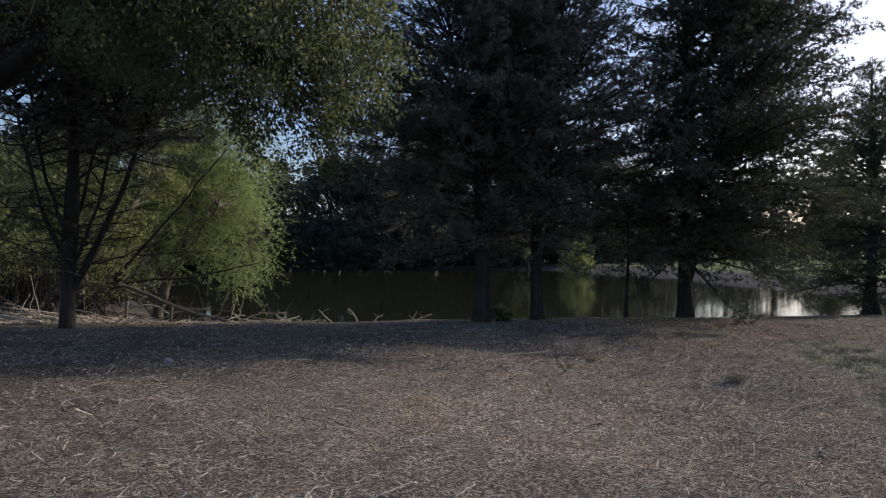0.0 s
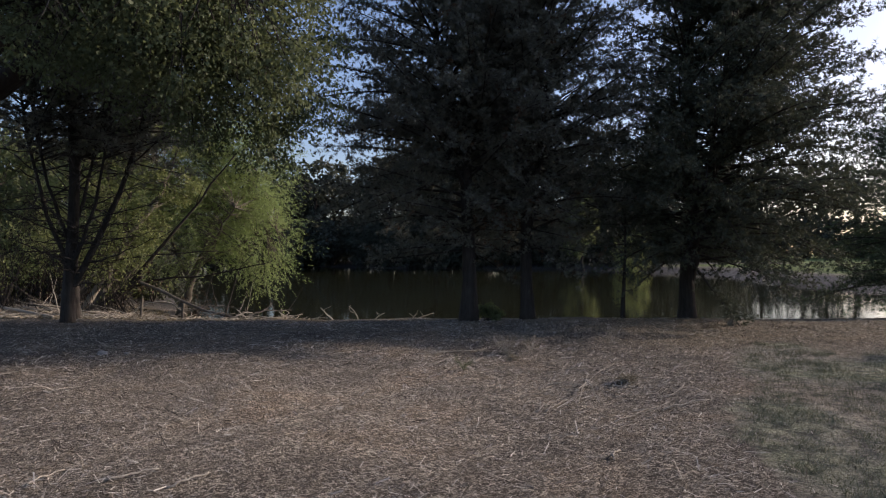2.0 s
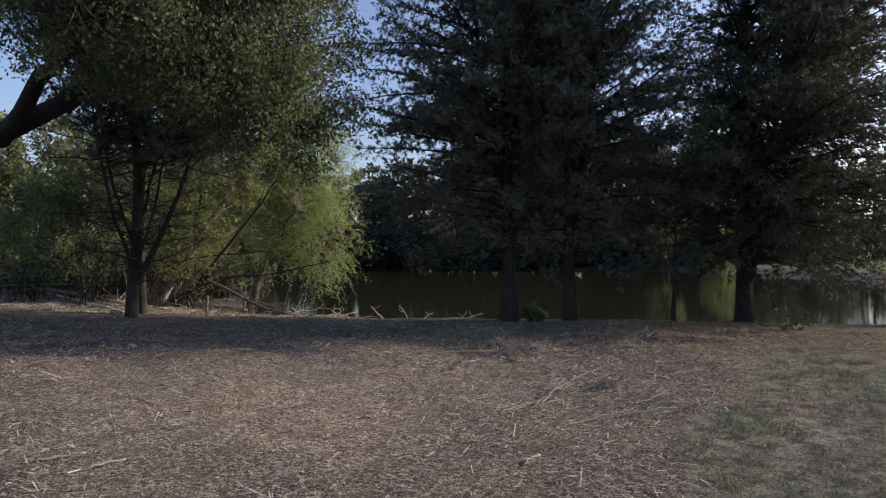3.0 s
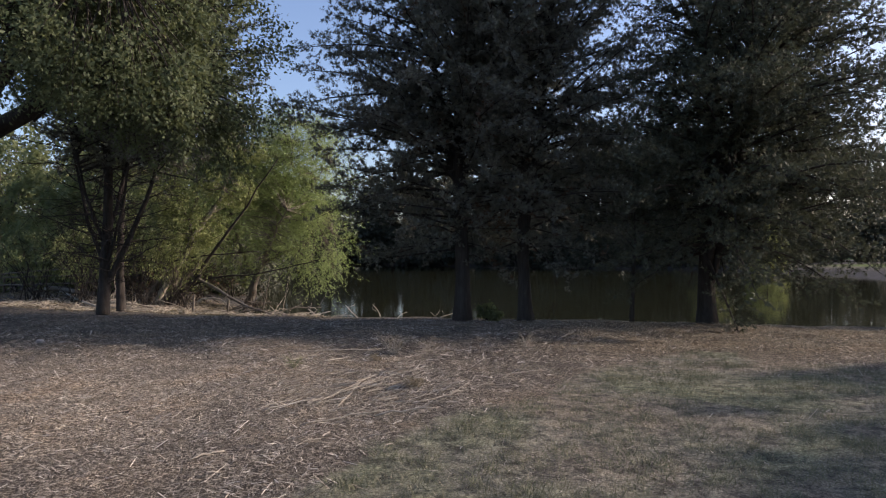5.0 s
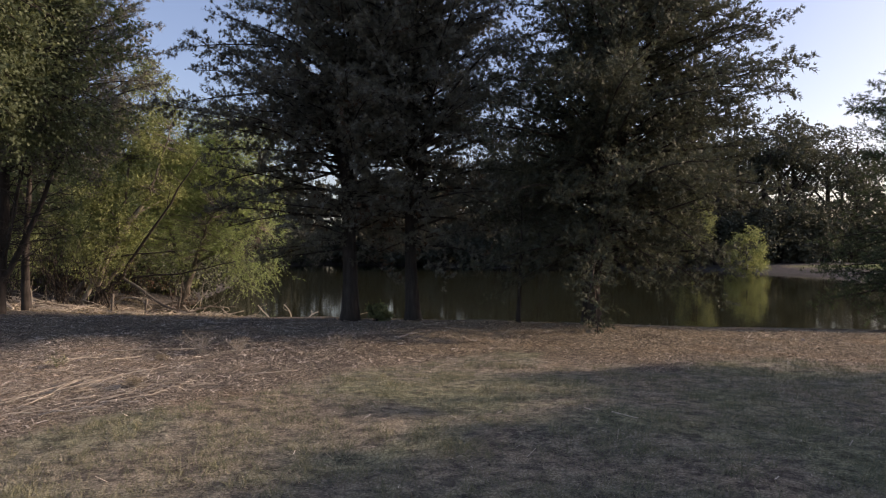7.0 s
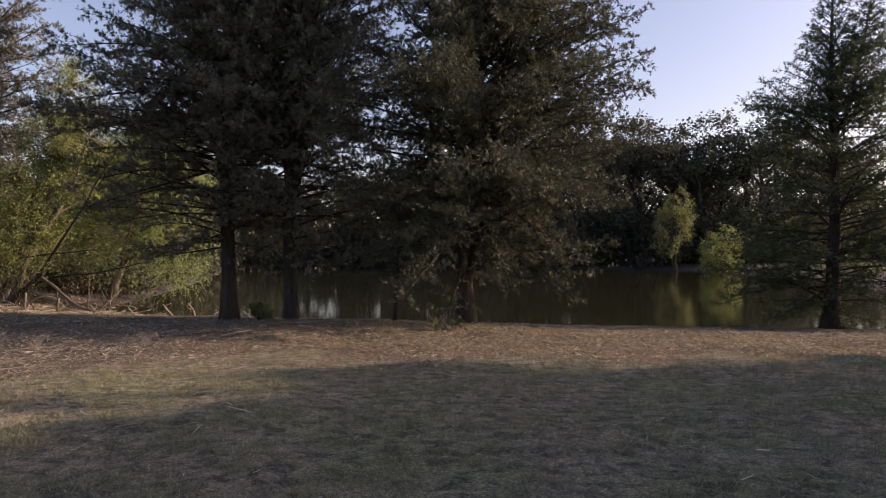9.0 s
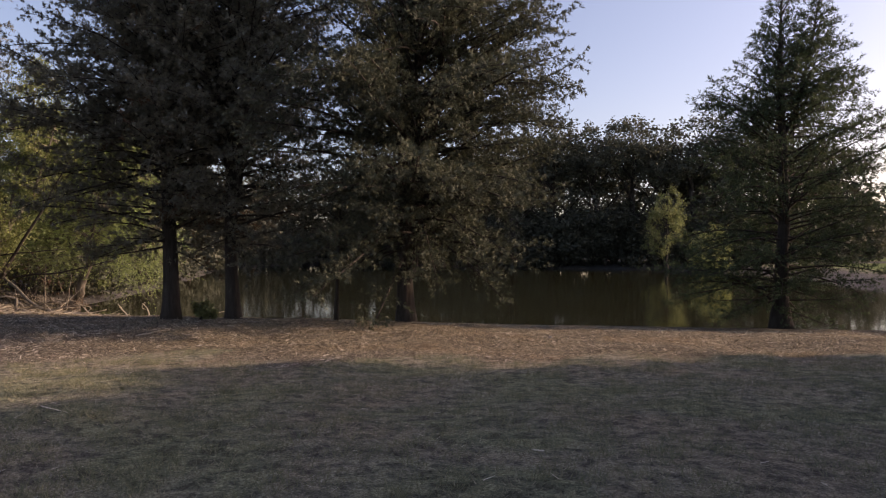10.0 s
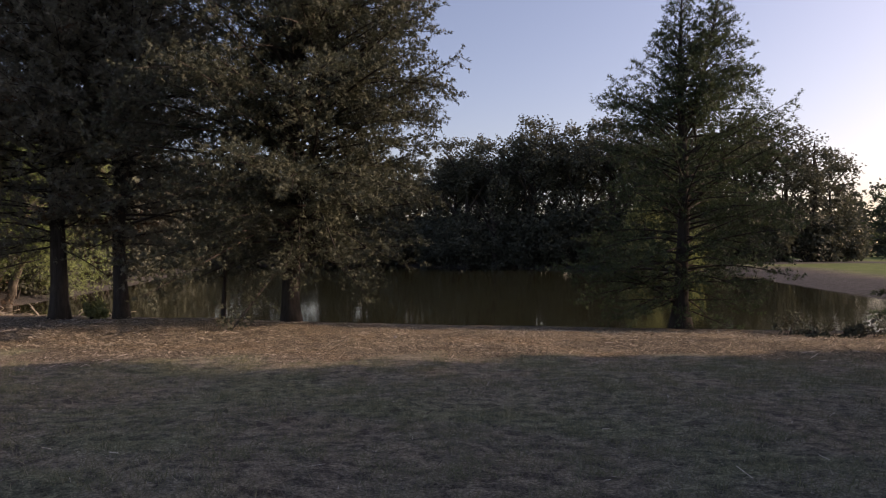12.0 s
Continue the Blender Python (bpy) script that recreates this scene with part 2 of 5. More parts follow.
def fronds(p, d, length, width, rng):
    """Sprays: three slender blades that fan out from one point."""
    n = len(p)
    d = unit(d)
    s = unit(np.cross(d, rng.normal(size=(n, 3))))
    u = np.cross(d, s)
    L, W = np.broadcast_to(length, n)[:, None], np.broadcast_to(width, n)[:, None]
    out = []
    for turn, reach in ((-0.55, 0.8), (0.05, 1.0), (0.6, 0.75)):
        t = unit(d + s * (turn + rng.normal(0, 0.12, (n, 1))) + u * rng.normal(0, 0.25, (n, 1)))
        w = np.cross(t, u) * W / 2
        root = p + t * L * 0.12
        out += [root - w, root + w, p + t * L * reach]
    return np.stack(out, 1).reshape(-1, 3), np.arange(9 * n).reshape(-1, 3)


def bent(points, n, rng, wobble=0.0):
    """A smooth polyline of n points through a few."""
    points = np.asarray(points, float)
    s = np.linspace(0, len(points) - 1, n)
    out = np.stack([np.interp(s, np.arange(len(points)), points[:, k]) for k in range(3)], 1)
    for _ in range(2):
        out[1:-1] = (out[:-2] + 2 * out[1:-1] + out[2:]) / 4
    out[1:-1] += rng.normal(0, wobble, (n - 2, 3))
    return out


# ---- ground ----
SHORE = np.array([(60, 14), (34, 19.5), (26, 19.6), (18, 20.1), (12, 20.6), (7, 21.2), (2, 21.8), (-3, 22.3), (-6.4, 23.0), (-8.2, 25.2), (-9.4, 31), (-13, 44),
                  (-22, 70), (-34, 104), (-28, 126), (-8, 118), (8, 98), (22, 93), (38, 88), (41, 70), (35.5, 53), (33, 38), (34, 29), (60, 24)])
WATER_Z = -0.9


def shore_distance(x, y):
    """Metres to the shore, positive on land."""
    p = np.stack([np.ravel(x), np.ravel(y)], -1)
    best = np.full(len(p), 1e9)
    inside = np.zeros(len(p), bool)
    for a, b in zip(SHORE, np.roll(SHORE, -1, 0)):
        ab = b - a
        k = np.clip(((p - a) @ ab) / (ab @ ab), 0, 1)
        best = np.minimum(best, np.linalg.norm(p - a - k[:, None] * ab, axis=1))
        cross = (a[1] > p[:, 1]) != (b[1] > p[:, 1])
        with np.errstate(divide="ignore", invalid="ignore"):
            inside ^= cross & (p[:, 0] < (b[0] - a[0]) * (p[:, 1] - a[1]) / (b[1] - a[1]) + a[0])
    return np.where(inside, -best, best).reshape(np.shape(x))


def lumps(x, y):
    return (0.030 * np.sin(0.9 * x + 0.4 * y) * np.sin(0.7 * y - 0.5 * x + 1.0) + 0.018 * np.sin(2.3 * x - 1.1 * y) * np.sin(1.9 * y + 0.6 * x)
            + 0.008 * np.sin(6.1 * x + 2.0 * y) * np.sin(5.3 * y - 1.7 * x))


def ground_z(x, y):
    x, y = np.asarray(x, float), np.asarray(y, float)
    d = shore_distance(x, y)
    z = np.interp(d, [-30, -6, -1.5, 0, 1.5, 3.5, 5.2, 8.5, 12, 16, 40, 90, 160], [-2.4, -2.0, -1.3, -0.9, -0.66, -0.32, -0.18, -0.14, -0.04, 0.05, 0.05, 0.25, 0.6])
    # towards the open end the bank rolls over to the water sooner
    z = z - (0.10 + 0.10 * np.clip((x - 7) / 4, 0, 1)) * np.interp(d, [1.0, 2.8, 5.0, 8.0], [0, 1, 1, 0]) * (y < 24)
    return z + lumps(x, y) * np.clip(d / 3, 0, 1)


def turf_share(x, y):
    """1 where grass grows, 0 on the mulch."""
    edge = np.interp(y, [-4, 2.5, 4.5, 7, 10, 11], [-1.5, 0.3, 1.2, 2.5, 4.0, 7.0])
    top = np.interp(x, [0, 4, 7, 10, 14, 20, 30], [9.8, 9.8, 8.6, 9.2, 9.9, 9.9, 9.6])
    wave = 0.5 * np.sin(1.3 * x + 0.7 * y) * np.sin(1.1 * y - 0.6 * x) + 0.25 * np.sin(3.1 * x - 2.2 * y)
    return np.clip(0.5 + 0.9 * np.minimum(x - edge, top - y) + wave, 0, 1)


def needle_cover(x, y):
    """Share of fallen needles: the strip below the trees, beyond the grass."""
    return np.clip((x - 1.5) / 3.0, 0, 1) * np.clip((y - 8.4) / 1.6, 0, 1)


def spaced(lo, hi, step, far, grow=1.22):
    mid = list(np.arange(lo, hi + step / 2, step))
    out, s = [], step
    p = mid[-1]
    while p < far[1]:
        s = min(s * grow, 60)
        p += s
        out.append(p)
    pre, s, p = [], step, mid[0]
    while p > far[0]:
        s = min(s * grow, 60)
        p -= s
        pre.append(p)
    return np.array(pre[::-1] + mid + out)


def build_ground():
    xs, ys = spaced(-15, 25, 0.27, (-1500, 1500), 1.15), spaced(0, 24, 0.24, (-1500, 1500), 1.10)
    X, Y = np.meshgrid(xs, ys)
    Z = ground_z(X, Y)
    nx, ny = len(xs), len(ys)
    i, j = np.meshgrid(np.arange(ny - 1), np.arange(nx - 1), indexing="ij")
    a = i * nx + j
    f = np.stack([a, a + 1, a + nx + 1, a + nx], -1).reshape(-1, 4)
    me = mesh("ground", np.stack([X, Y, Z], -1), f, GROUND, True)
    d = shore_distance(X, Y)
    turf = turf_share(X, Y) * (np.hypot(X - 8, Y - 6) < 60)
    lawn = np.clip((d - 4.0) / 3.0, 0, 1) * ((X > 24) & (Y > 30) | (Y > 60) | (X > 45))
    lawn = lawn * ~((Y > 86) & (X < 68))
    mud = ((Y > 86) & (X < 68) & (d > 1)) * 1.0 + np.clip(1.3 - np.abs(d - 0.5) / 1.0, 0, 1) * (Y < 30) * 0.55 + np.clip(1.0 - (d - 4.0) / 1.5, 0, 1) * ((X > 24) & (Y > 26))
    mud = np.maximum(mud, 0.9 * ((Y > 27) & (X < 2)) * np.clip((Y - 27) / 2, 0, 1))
    # soft foreground ellipse where the mulch colour is brightened, carried in alpha
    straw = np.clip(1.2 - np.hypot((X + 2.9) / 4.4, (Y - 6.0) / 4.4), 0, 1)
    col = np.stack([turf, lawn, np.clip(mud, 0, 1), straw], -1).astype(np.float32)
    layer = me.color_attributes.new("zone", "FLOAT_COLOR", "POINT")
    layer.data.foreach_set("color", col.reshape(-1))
    cover = needle_cover(X, Y) * (Y < 40) * (X < 60)
    cover = np.stack([cover] * 3 + [np.ones_like(cover)], -1).astype(np.float32)
    me.color_attributes.new("needles", "FLOAT_COLOR", "POINT").data.foreach_set("color", cover.reshape(-1))
    tagged(new("ground", me), "sunlit wood-mulch and dry-grass bank sloping to the pond", "ground", kind="structure")
    w = mesh("pond_water", [(-60, 12, WATER_Z), (70, 12, WATER_Z), (70, 140, WATER_Z), (-60, 140, WATER_Z)], np.array([[0, 1, 2, 3]]), WATER)
    tagged(new("water", w), "still murky olive pond water reflecting the trees", "water", kind="structure")


build_ground()


# ---- trees ----
def conifer(name, place, height, reach, rng, leaf, label, category="cypress", group="", branches=90, low=1.6, trunk_r=0.2, stems=(), spray=(0.09, 0.155), wide=(0.014, 0.025),
            rise=(14, 62), step=0.078, dense=0.036, bare=0.16, droop=0.3, lean=(0, 0), bark=BARK, flare=1.6, leaf_low=None, even=0.62, dead=0, bias=0.92):
    """A tree with a straight stem and tiers of branches. reach(z, azimuth): how far a branch goes out."""
    tree = thing(name, place, label, category, group)
    zs = np.linspace(-0.25, height, 22)
    way = np.stack([lean[0] * zs / height + 0.05 * np.sin(zs * 0.9 + rng.uniform(0, 6)), lean[1] * zs / height + 0.05 * np.sin(zs * 0.8 + rng.uniform(0, 6)), zs], 1)
    rad = trunk_r * (np.clip(1 - zs / height, 0, 1) ** 0.8 + 0.03) * (1 + (flare - 1) * np.exp(-np.clip(zs, 0, None) / 0.35))
    v, f = tube(way, rad, 12, rng, 0.035)
    part("trunk", mesh("trunk", v, f, bark, True), tree)
    axes = [(way, zs, 1.0, low)]
    for start, top, off, r in stems:
        pts = bent([np.array([np.interp(start, zs, way[:, k]) for k in range(3)]), (off[0] * 0.55, off[1] * 0.55, start + (top - start) * 0.35), (off[0], off[1], top)], 10, rng, 0.02)
        v, f = tube(pts, np.linspace(r, 0.02, 10), 7, rng, 0.03)
        part("stem", mesh("stem", v, f, bark, True), tree)
        axes.append((pts, pts[:, 2], 0.55, max(low, start + 0.6)))
    P, D, LP, LD = [], [], [], []
    total = sum(a[2] for a in axes)
    for path, heights, share, z0 in axes:
        count = int(branches * share / total)
        for i in range(count):
            u = (i + rng.uniform(0, 1)) / count
            z = z0 + (heights[-1] - z0) * u ** bias
            az = i * 2.39996 + rng.normal(0, 0.35)
            root = np.array([np.interp(z, heights, path[:, k]) for k in range(3)])
            out = np.array([math.cos(az), math.sin(az), 0.0])
            L = reach(root[2], az) * (rng.uniform(even, 1.03) if rng.random() > 0.10 else rng.uniform(0.5, 1.0))
            if share < 1:
                L *= 0.7
            if L < 0.25:
                continue
            pitch = radians(rise[0] + (rise[1] - rise[0]) * u + rng.normal(0, 15))
            tip = reach(min(root[2] + L * math.tan(pitch) * 0.8, height), az)
            L *= 0.3 + 0.7 * min(tip / max(reach(root[2], az), 0.1), 1.25)
            L = min(L / max(math.cos(pitch), 0.55), L + 1.2)
            s = np.linspace(0, 1, 8)
            curve = np.sin(s * math.pi) * 0.10 * L * rng.uniform(-0.3, 1.0) - droop * 0.12 * L * s ** 2
            pts = root + out * (s * L * math.cos(pitch))[:, None]
            pts[:, 2] += s * L * math.sin(pitch) + curve
            pts += np.cross(out, [0, 0, 1]) * (0.10 * L * rng.normal() * s ** 2)[:, None]
            twigs = [tube(pts, np.linspace(0.010 + 0.0085 * L, 0.004, 8), 5)]
            side = np.cross(out, [0, 0, 1])
            for k in range(int(L * (1 - bare) / step)):
                q = bare + (1 - bare) * (k + rng.uniform(0, 1)) * step / (L * (1 - bare))
                if q > 1 or rng.random() > 0.42 + 0.75 * q:
                    continue
                base = np.array([np.interp(q, s, pts[:, c]) for c in range(3)])
                sgn = 1 if k % 2 else -1
                d = unit(out * rng.uniform(0.5, 1.0) + side * sgn * rng.uniform(0.4, 1.1) + np.array([0, 0, rng.normal(0.22, 0.62)]))
                lt = (0.27 + 0.13 * L * (1 - q) + 0.025 * L) * rng.uniform(0.55, 1.3)
                lt = min(lt, 0.95)
                n = max(3, int(lt / dense))
                w = np.sort(rng.uniform(0.05, 1.0, n))
                pos = base + d * (w * lt)[:, None] + np.array([0, 0, -1.0]) * (droop * 0.22 * lt * w ** 2)[:, None] + rng.normal(0, 0.022, (n, 3))
                dirs = d * 0.8 + rng.normal(0, 0.55, (n, 3)) + np.array([0, 0, -0.25 * droop])
                if k % 4 == 0:
                    twigs.append(tube(np.stack([base, base + d * lt * 0.5, base + d * lt * 0.95 - np.array([0, 0, droop * 0.2 * lt])]), [0.006, 0.004, 0.002], 3))
                low_one = leaf_low is not None and rng.random() < leaf_low[1](root[2], az)
                (LP if low_one else P).append(pos)
                (LD if low_one else D).append(dirs)
            v, f = joined(twigs)
            part("branch", mesh("branch", v, f, bark, True), tree)
    for i in range(dead):
        z = 0.9 + (low + 1.9) * (i + rng.uniform(0, 1)) / dead
        path, heights = axes[i % len(axes)][:2]
        z = max(z, heights[0] + 0.15)
        root = np.array([np.interp(z, heights, path[:, k]) for k in range(3)])
        az = i * 2.39996 + rng.normal(0, 0.3)
        out = np.array([math.cos(az), math.sin(az), rng.normal(0.22, 0.2)])
        L = max(reach(z, az) * 0.8, 2.4) * rng.uniform(0.4, 1.0)
        pts = bent([root, root + out * L * 0.5 + rng.normal(0, 0.07, 3), root + out * L + [0, 0, rng.normal(0.0, 0.2)]], 8, rng, 0.02)
        twigs = [tube(pts, np.linspace(0.010 + 0.006 * L, 0.004, 8), 5)]
        for k in range(int(7 * L)):
            q = rng.uniform(0.2, 1.0) * 7
            base = np.array([np.interp(q, np.arange(8), pts[:, c]) for c in range(3)])
            d = unit(out * 0.7 + rng.normal(0, 0.65, 3)) * rng.uniform(0.2, 0.75)
            twigs.append(tube(np.stack([base, base + d * 0.5 + rng.normal(0, 0.03, 3), base + d]), [0.0065, 0.005, 0.002], 3))
        v, f = joined(twigs)
        part("dead_limb", mesh("dead_limb", v, f, bark, True), tree)
    for nm, pp, dd, mat in (("foliage", P, D, leaf), ("foliage", LP, LD, leaf_low[0] if leaf_low else None)):
        if pp:
            pp, dd = np.concatenate(pp), np.concatenate(dd)
            v, f = fronds(pp, dd, rng.uniform(*spray, len(pp)), rng.uniform(*wide, len(pp)), rng)
            tagged(part(nm, mesh(nm, v, f, mat), tree), kind="stuff")
    return tree


def broadleaf(name, place, limbs, masses, rng, leaf, label, category, group="", clusters=200, per=120, size=(0.06, 0.10), slim=0.5, spread=0.32, bark=BARK,
              hang=0.15, shell=0.6, strand=0.0, sweep=0.0, twig_r=0.012, twig_sides=4):
    """A tree from limbs (polylines with radii) and a crown of leaf clusters that fill ellipsoids; each cluster hangs on a twig from the nearest limb."""
    tree = thing(name, place, label, category, group)
    knots = []
    for nm, pts, r0, r1 in limbs:
        n = 9
        w = bent(pts, n, rng, 0.012 * np.linalg.norm(np.subtract(pts[-1], pts[0])))
        v, f = tube(w, np.linspace(r0, r1, n) * (1 + 0.5 * np.exp(-np.linspace(0, 12, n)) * (nm == "trunk")), 9 if r0 > 0.06 else 6, rng, 0.04)
        part(nm, mesh(nm, v, f, bark, True), tree)
        knots.append(w[2:])
    knots = np.concatenate(knots)
    vol = np.array([r[0] * r[1] * r[2] for c, r in masses]) ** 0.8
    pick = rng.choice(len(masses), clusters, p=vol / vol.sum())
    u = unit(rng.normal(size=(clusters, 3)))
    k = rng.uniform(0, 1, clusters) ** (1 / 3) * (1 - shell) + shell * rng.uniform(0.75, 1.05, clusters)
    C = np.array([masses[i][0] for i in pick]) + u * k[:, None] * np.array([masses[i][1] for i in pick])
    twigs, P, D = [], [], []
    for c in C:
        near = knots[np.argmin(((knots - c) ** 2).sum(1))]
        mid = (near + c) / 2 + rng.normal(0, 0.06 * np.linalg.norm(c - near) + 0.01, 3)
        twigs.append(tube(np.stack([near, mid, c, c + unit(c - mid) * spread]), [twig_r * 1.6, twig_r, twig_r * 0.5, twig_r * 0.2], twig_sides))
        n = int(per * rng.uniform(0.5, 1.4))
        if strand:
            m = max(2, n // 14)
            roots = c + rng.normal(0, spread, (m, 3))
            w = rng.uniform(0, 1, (m, 14))
            drift = rng.normal(0, 0.25 + 0.5 * sweep, (m, 1, 3)) * [1, 1, 0.6 * sweep] + unit(c - mid) * sweep + [0, 0, -1 + 1.0 * sweep]
            pos = (roots[:, None] + drift * (w * strand * rng.uniform(0.5, 1.2, (m, 1)))[..., None]).reshape(-1, 3)
            P.append(pos + rng.normal(0, 0.02, pos.shape))
            D.append(rng.normal(0, 0.4, pos.shape) + np.broadcast_to(drift, (m, 14, 3)).reshape(-1, 3) * 0.9)
        else:
            arm = unit(rng.normal(size=(5, 3)) + unit(c - mid) * 0.8) * spread * 1.5
            which = rng.integers(0, 5, n)
            pos = c + arm[which] * rng.uniform(0, 1, n)[:, None] + rng.normal(0, spread * 0.28, (n, 3))
            P.append(pos)
            D.append(rng.normal(0, 0.7, (n, 3)) + arm[which] * 0.8 + [0, 0, -hang * 2])
    v, f = joined(twigs)
    tagged(part("branchwork", mesh("branchwork", v, f, bark, True), tree), kind="stuff")
    P, D = np.concatenate(P), np.concatenate(D)
    L = rng.uniform(*size, len(P))
    v, f = blades(P, D, L, L * slim, rng)
    tagged(part("foliage", mesh("foliage", v, f, leaf), tree), kind="stuff")
    return tree


def at(x, y, dz=0.0):
    return (x, y, float(ground_z(x, y)) + dz)


def sides_reach(rows):
    """Reach by height: rows of z, left, right, near, far; between the four sides it turns smoothly."""
    rows = np.array(rows, float)

    def reach(z, az):
        l, r, n, f = (np.interp(z, rows[:, 0], rows[:, k]) for k in (1, 2, 3, 4))
        c, s = math.cos(az), math.sin(az)
        return (r if c > 0 else l) * c * c + (f if s > 0 else n) * s * s
    return reach


def tall_trees():
    rng = np.random.default_rng(11)
    conifer("cypress_tree", at(1.25, 16.45), 13.4, sides_reach([(1.5, 2.32, 1.56, 0.72, 2.16), (2.5, 3.48, 1.92, 1.68, 3.36), (3.2, 4.33, 2.28, 2.64, 4.08), (4.4, 4.68, 2.76, 3.36, 4.32), (6.2, 4.92, 3.0, 3.6, 4.32), (7.2, 4.68, 3.12, 3.6, 3.6), (8.3, 3.72, 3.0, 3.24, 2.88), (10.5, 2.76, 2.4, 2.4, 2.16), (12.2, 1.44, 1.44, 1.44, 1.2), (13.4, 0.36, 0.36, 0.36, 0.36)]),
            rng, CYPRESS_LEAF, "tall dark-green cypress with a bare lower trunk on the bank", group="twin cypresses", branches=400, even=0.86, low=1.9, trunk_r=0.20, rise=(-4, 56), droop=0.4, bias=1.1, wide=(0.022, 0.038),
            stems=((3.4, 11.4, (-1.2, 0.3), 0.10), (4.0, 11.6, (0.8, -0.3), 0.09)), leaf_low=(BROWN_LEAF, lambda z, az: 0.25 if z < 3.2 and math.cos(az) > 0 else 0.02))
    conifer("cypress_tree", at(2.95, 16.45), 13.0, sides_reach([(1.6, 1.56, 2.64, 0.72, 1.92), (2.7, 2.16, 3.6, 1.44, 3.12), (3.4, 2.28, 3.84, 2.64, 3.12), (4.6, 2.64, 3.84, 3.24, 3.6), (7.0, 2.88, 3.6, 3.48, 3.6), (8.3, 2.76, 3.12, 3.12, 2.88), (10.3, 2.28, 2.28, 2.4, 2.16), (11.9, 1.32, 1.32, 1.32, 1.2), (13.0, 0.36, 0.36, 0.36, 0.36)]),
            rng, CYPRESS_LEAF, "tall dark-green cypress with a forked stem on the bank", group="twin cypresses", branches=350, even=0.86, low=1.9, trunk_r=0.165, rise=(-3, 56), droop=0.4, bias=1.04, wide=(0.022, 0.038),
            stems=((2.2, 11.2, (0.9, -0.2), 0.12), (3.6, 11.0, (-0.8, 0.3), 0.09)), leaf_low=(BROWN_LEAF, lambda z, az: 0.06 if z < 3.2 else 0.0))
    conifer("cedar_tree", at(7.65, 16.2), 13.6, sides_reach([(0.9, 2.4, 2.77, 3.6, 1.92), (1.6, 2.94, 3.3, 5.4, 2.94), (2.8, 3.39, 3.6, 6.1, 3.84), (4.2, 3.16, 4.1, 6.2, 4.07), (5.8, 2.71, 4.6, 5.9, 4.29), (7.2, 2.15, 4.1, 5.0, 4.07), (8.3, 1.69, 3.6, 4.1, 3.62), (10.3, 1.58, 3.0, 3.16, 2.71), (12.4, 1.24, 1.92, 1.81, 1.58), (13.6, 0.45, 0.45, 0.45, 0.45)]),
            rng, CEDAR_LEAF, "broad grey-green cedar with drooping sprays almost to the ground", "cedar", branches=560, low=1.6, trunk_r=0.20,
            stems=((0.6, 11.0, (1.3, -0.6), 0.11), (1.2, 9.8, (0.6, -1.8), 0.10), (2.2, 10.4, (1.4, -0.2), 0.09)), rise=(-6, 50), droop=0.6, bare=0.2, step=0.088, dense=0.034, even=0.9, bias=0.97, spray=(0.08, 0.14), wide=(0.021, 0.034))
    conifer("cypress_tree", at(18.2, 19.0), 9.9, sides_reach([(0.5, 3.42, 2.31, 1.28, 2.35), (1.5, 4.1, 3.38, 2.05, 3.19), (2.6, 3.88, 3.59, 2.96, 3.42), (4.0, 2.85, 3.38, 2.96, 3.19), (5.4, 2.28, 3.38, 2.74, 2.96), (6.6, 2.62, 2.77, 2.39, 2.62), (7.6, 1.48, 1.75, 1.48, 1.6), (8.4, 0.68, 1.23, 0.8, 0.91), (9.2, 0.4, 0.61, 0.46, 0.46), (9.9, 0.17, 0.21, 0.17, 0.17)]),
            rng, POND_CYPRESS_LEAF, "cone-shaped bald cypress with tiered branches at the water's edge", branches=320, low=0.6, trunk_r=0.20,
            stems=((5.4, 9.6, (1.0, -0.2), 0.08),), rise=(-6, 55), droop=0.45, bare=0.14, flare=2.0, bias=1.05, even=0.78, wide=(0.015, 0.026))
    conifer("cypress_tree", at(26.6, 18.8), 8.0, sides_reach([(0.5, 3.4, 3.0, 2.8, 2.4), (2.5, 3.4, 3.2, 3.0, 2.6), (4.5, 2.8, 2.6, 2.6, 2.2), (8.0, 0.3, 0.3, 0.3, 0.3)]),
            rng, POND_CYPRESS_LEAF, "dark young cypress standing low over the pond edge", branches=110, low=0.5, trunk_r=0.16, even=0.85, rise=(-4, 55), droop=0.6, step=0.10, dense=0.05, spray=(0.18, 0.28), wide=(0.03, 0.05))
    # slim dead-limbed snag between the cypresses and the cedar
    conifer("sapling", at(5.8, 16.5), 3.4, sides_reach([(0.4, 0.4, 0.4, 0.4, 0.4), (2.0, 0.7, 0.7, 0.6, 0.6), (3.4, 0.2, 0.2, 0.2, 0.2)]), rng, CYPRESS_LEAF,
            "slim sapling with a few sparse twigs on the bank", "sapling", branches=18, low=0.7, trunk_r=0.06, dense=0.12, step=0.2, flare=1.3)


tall_trees()


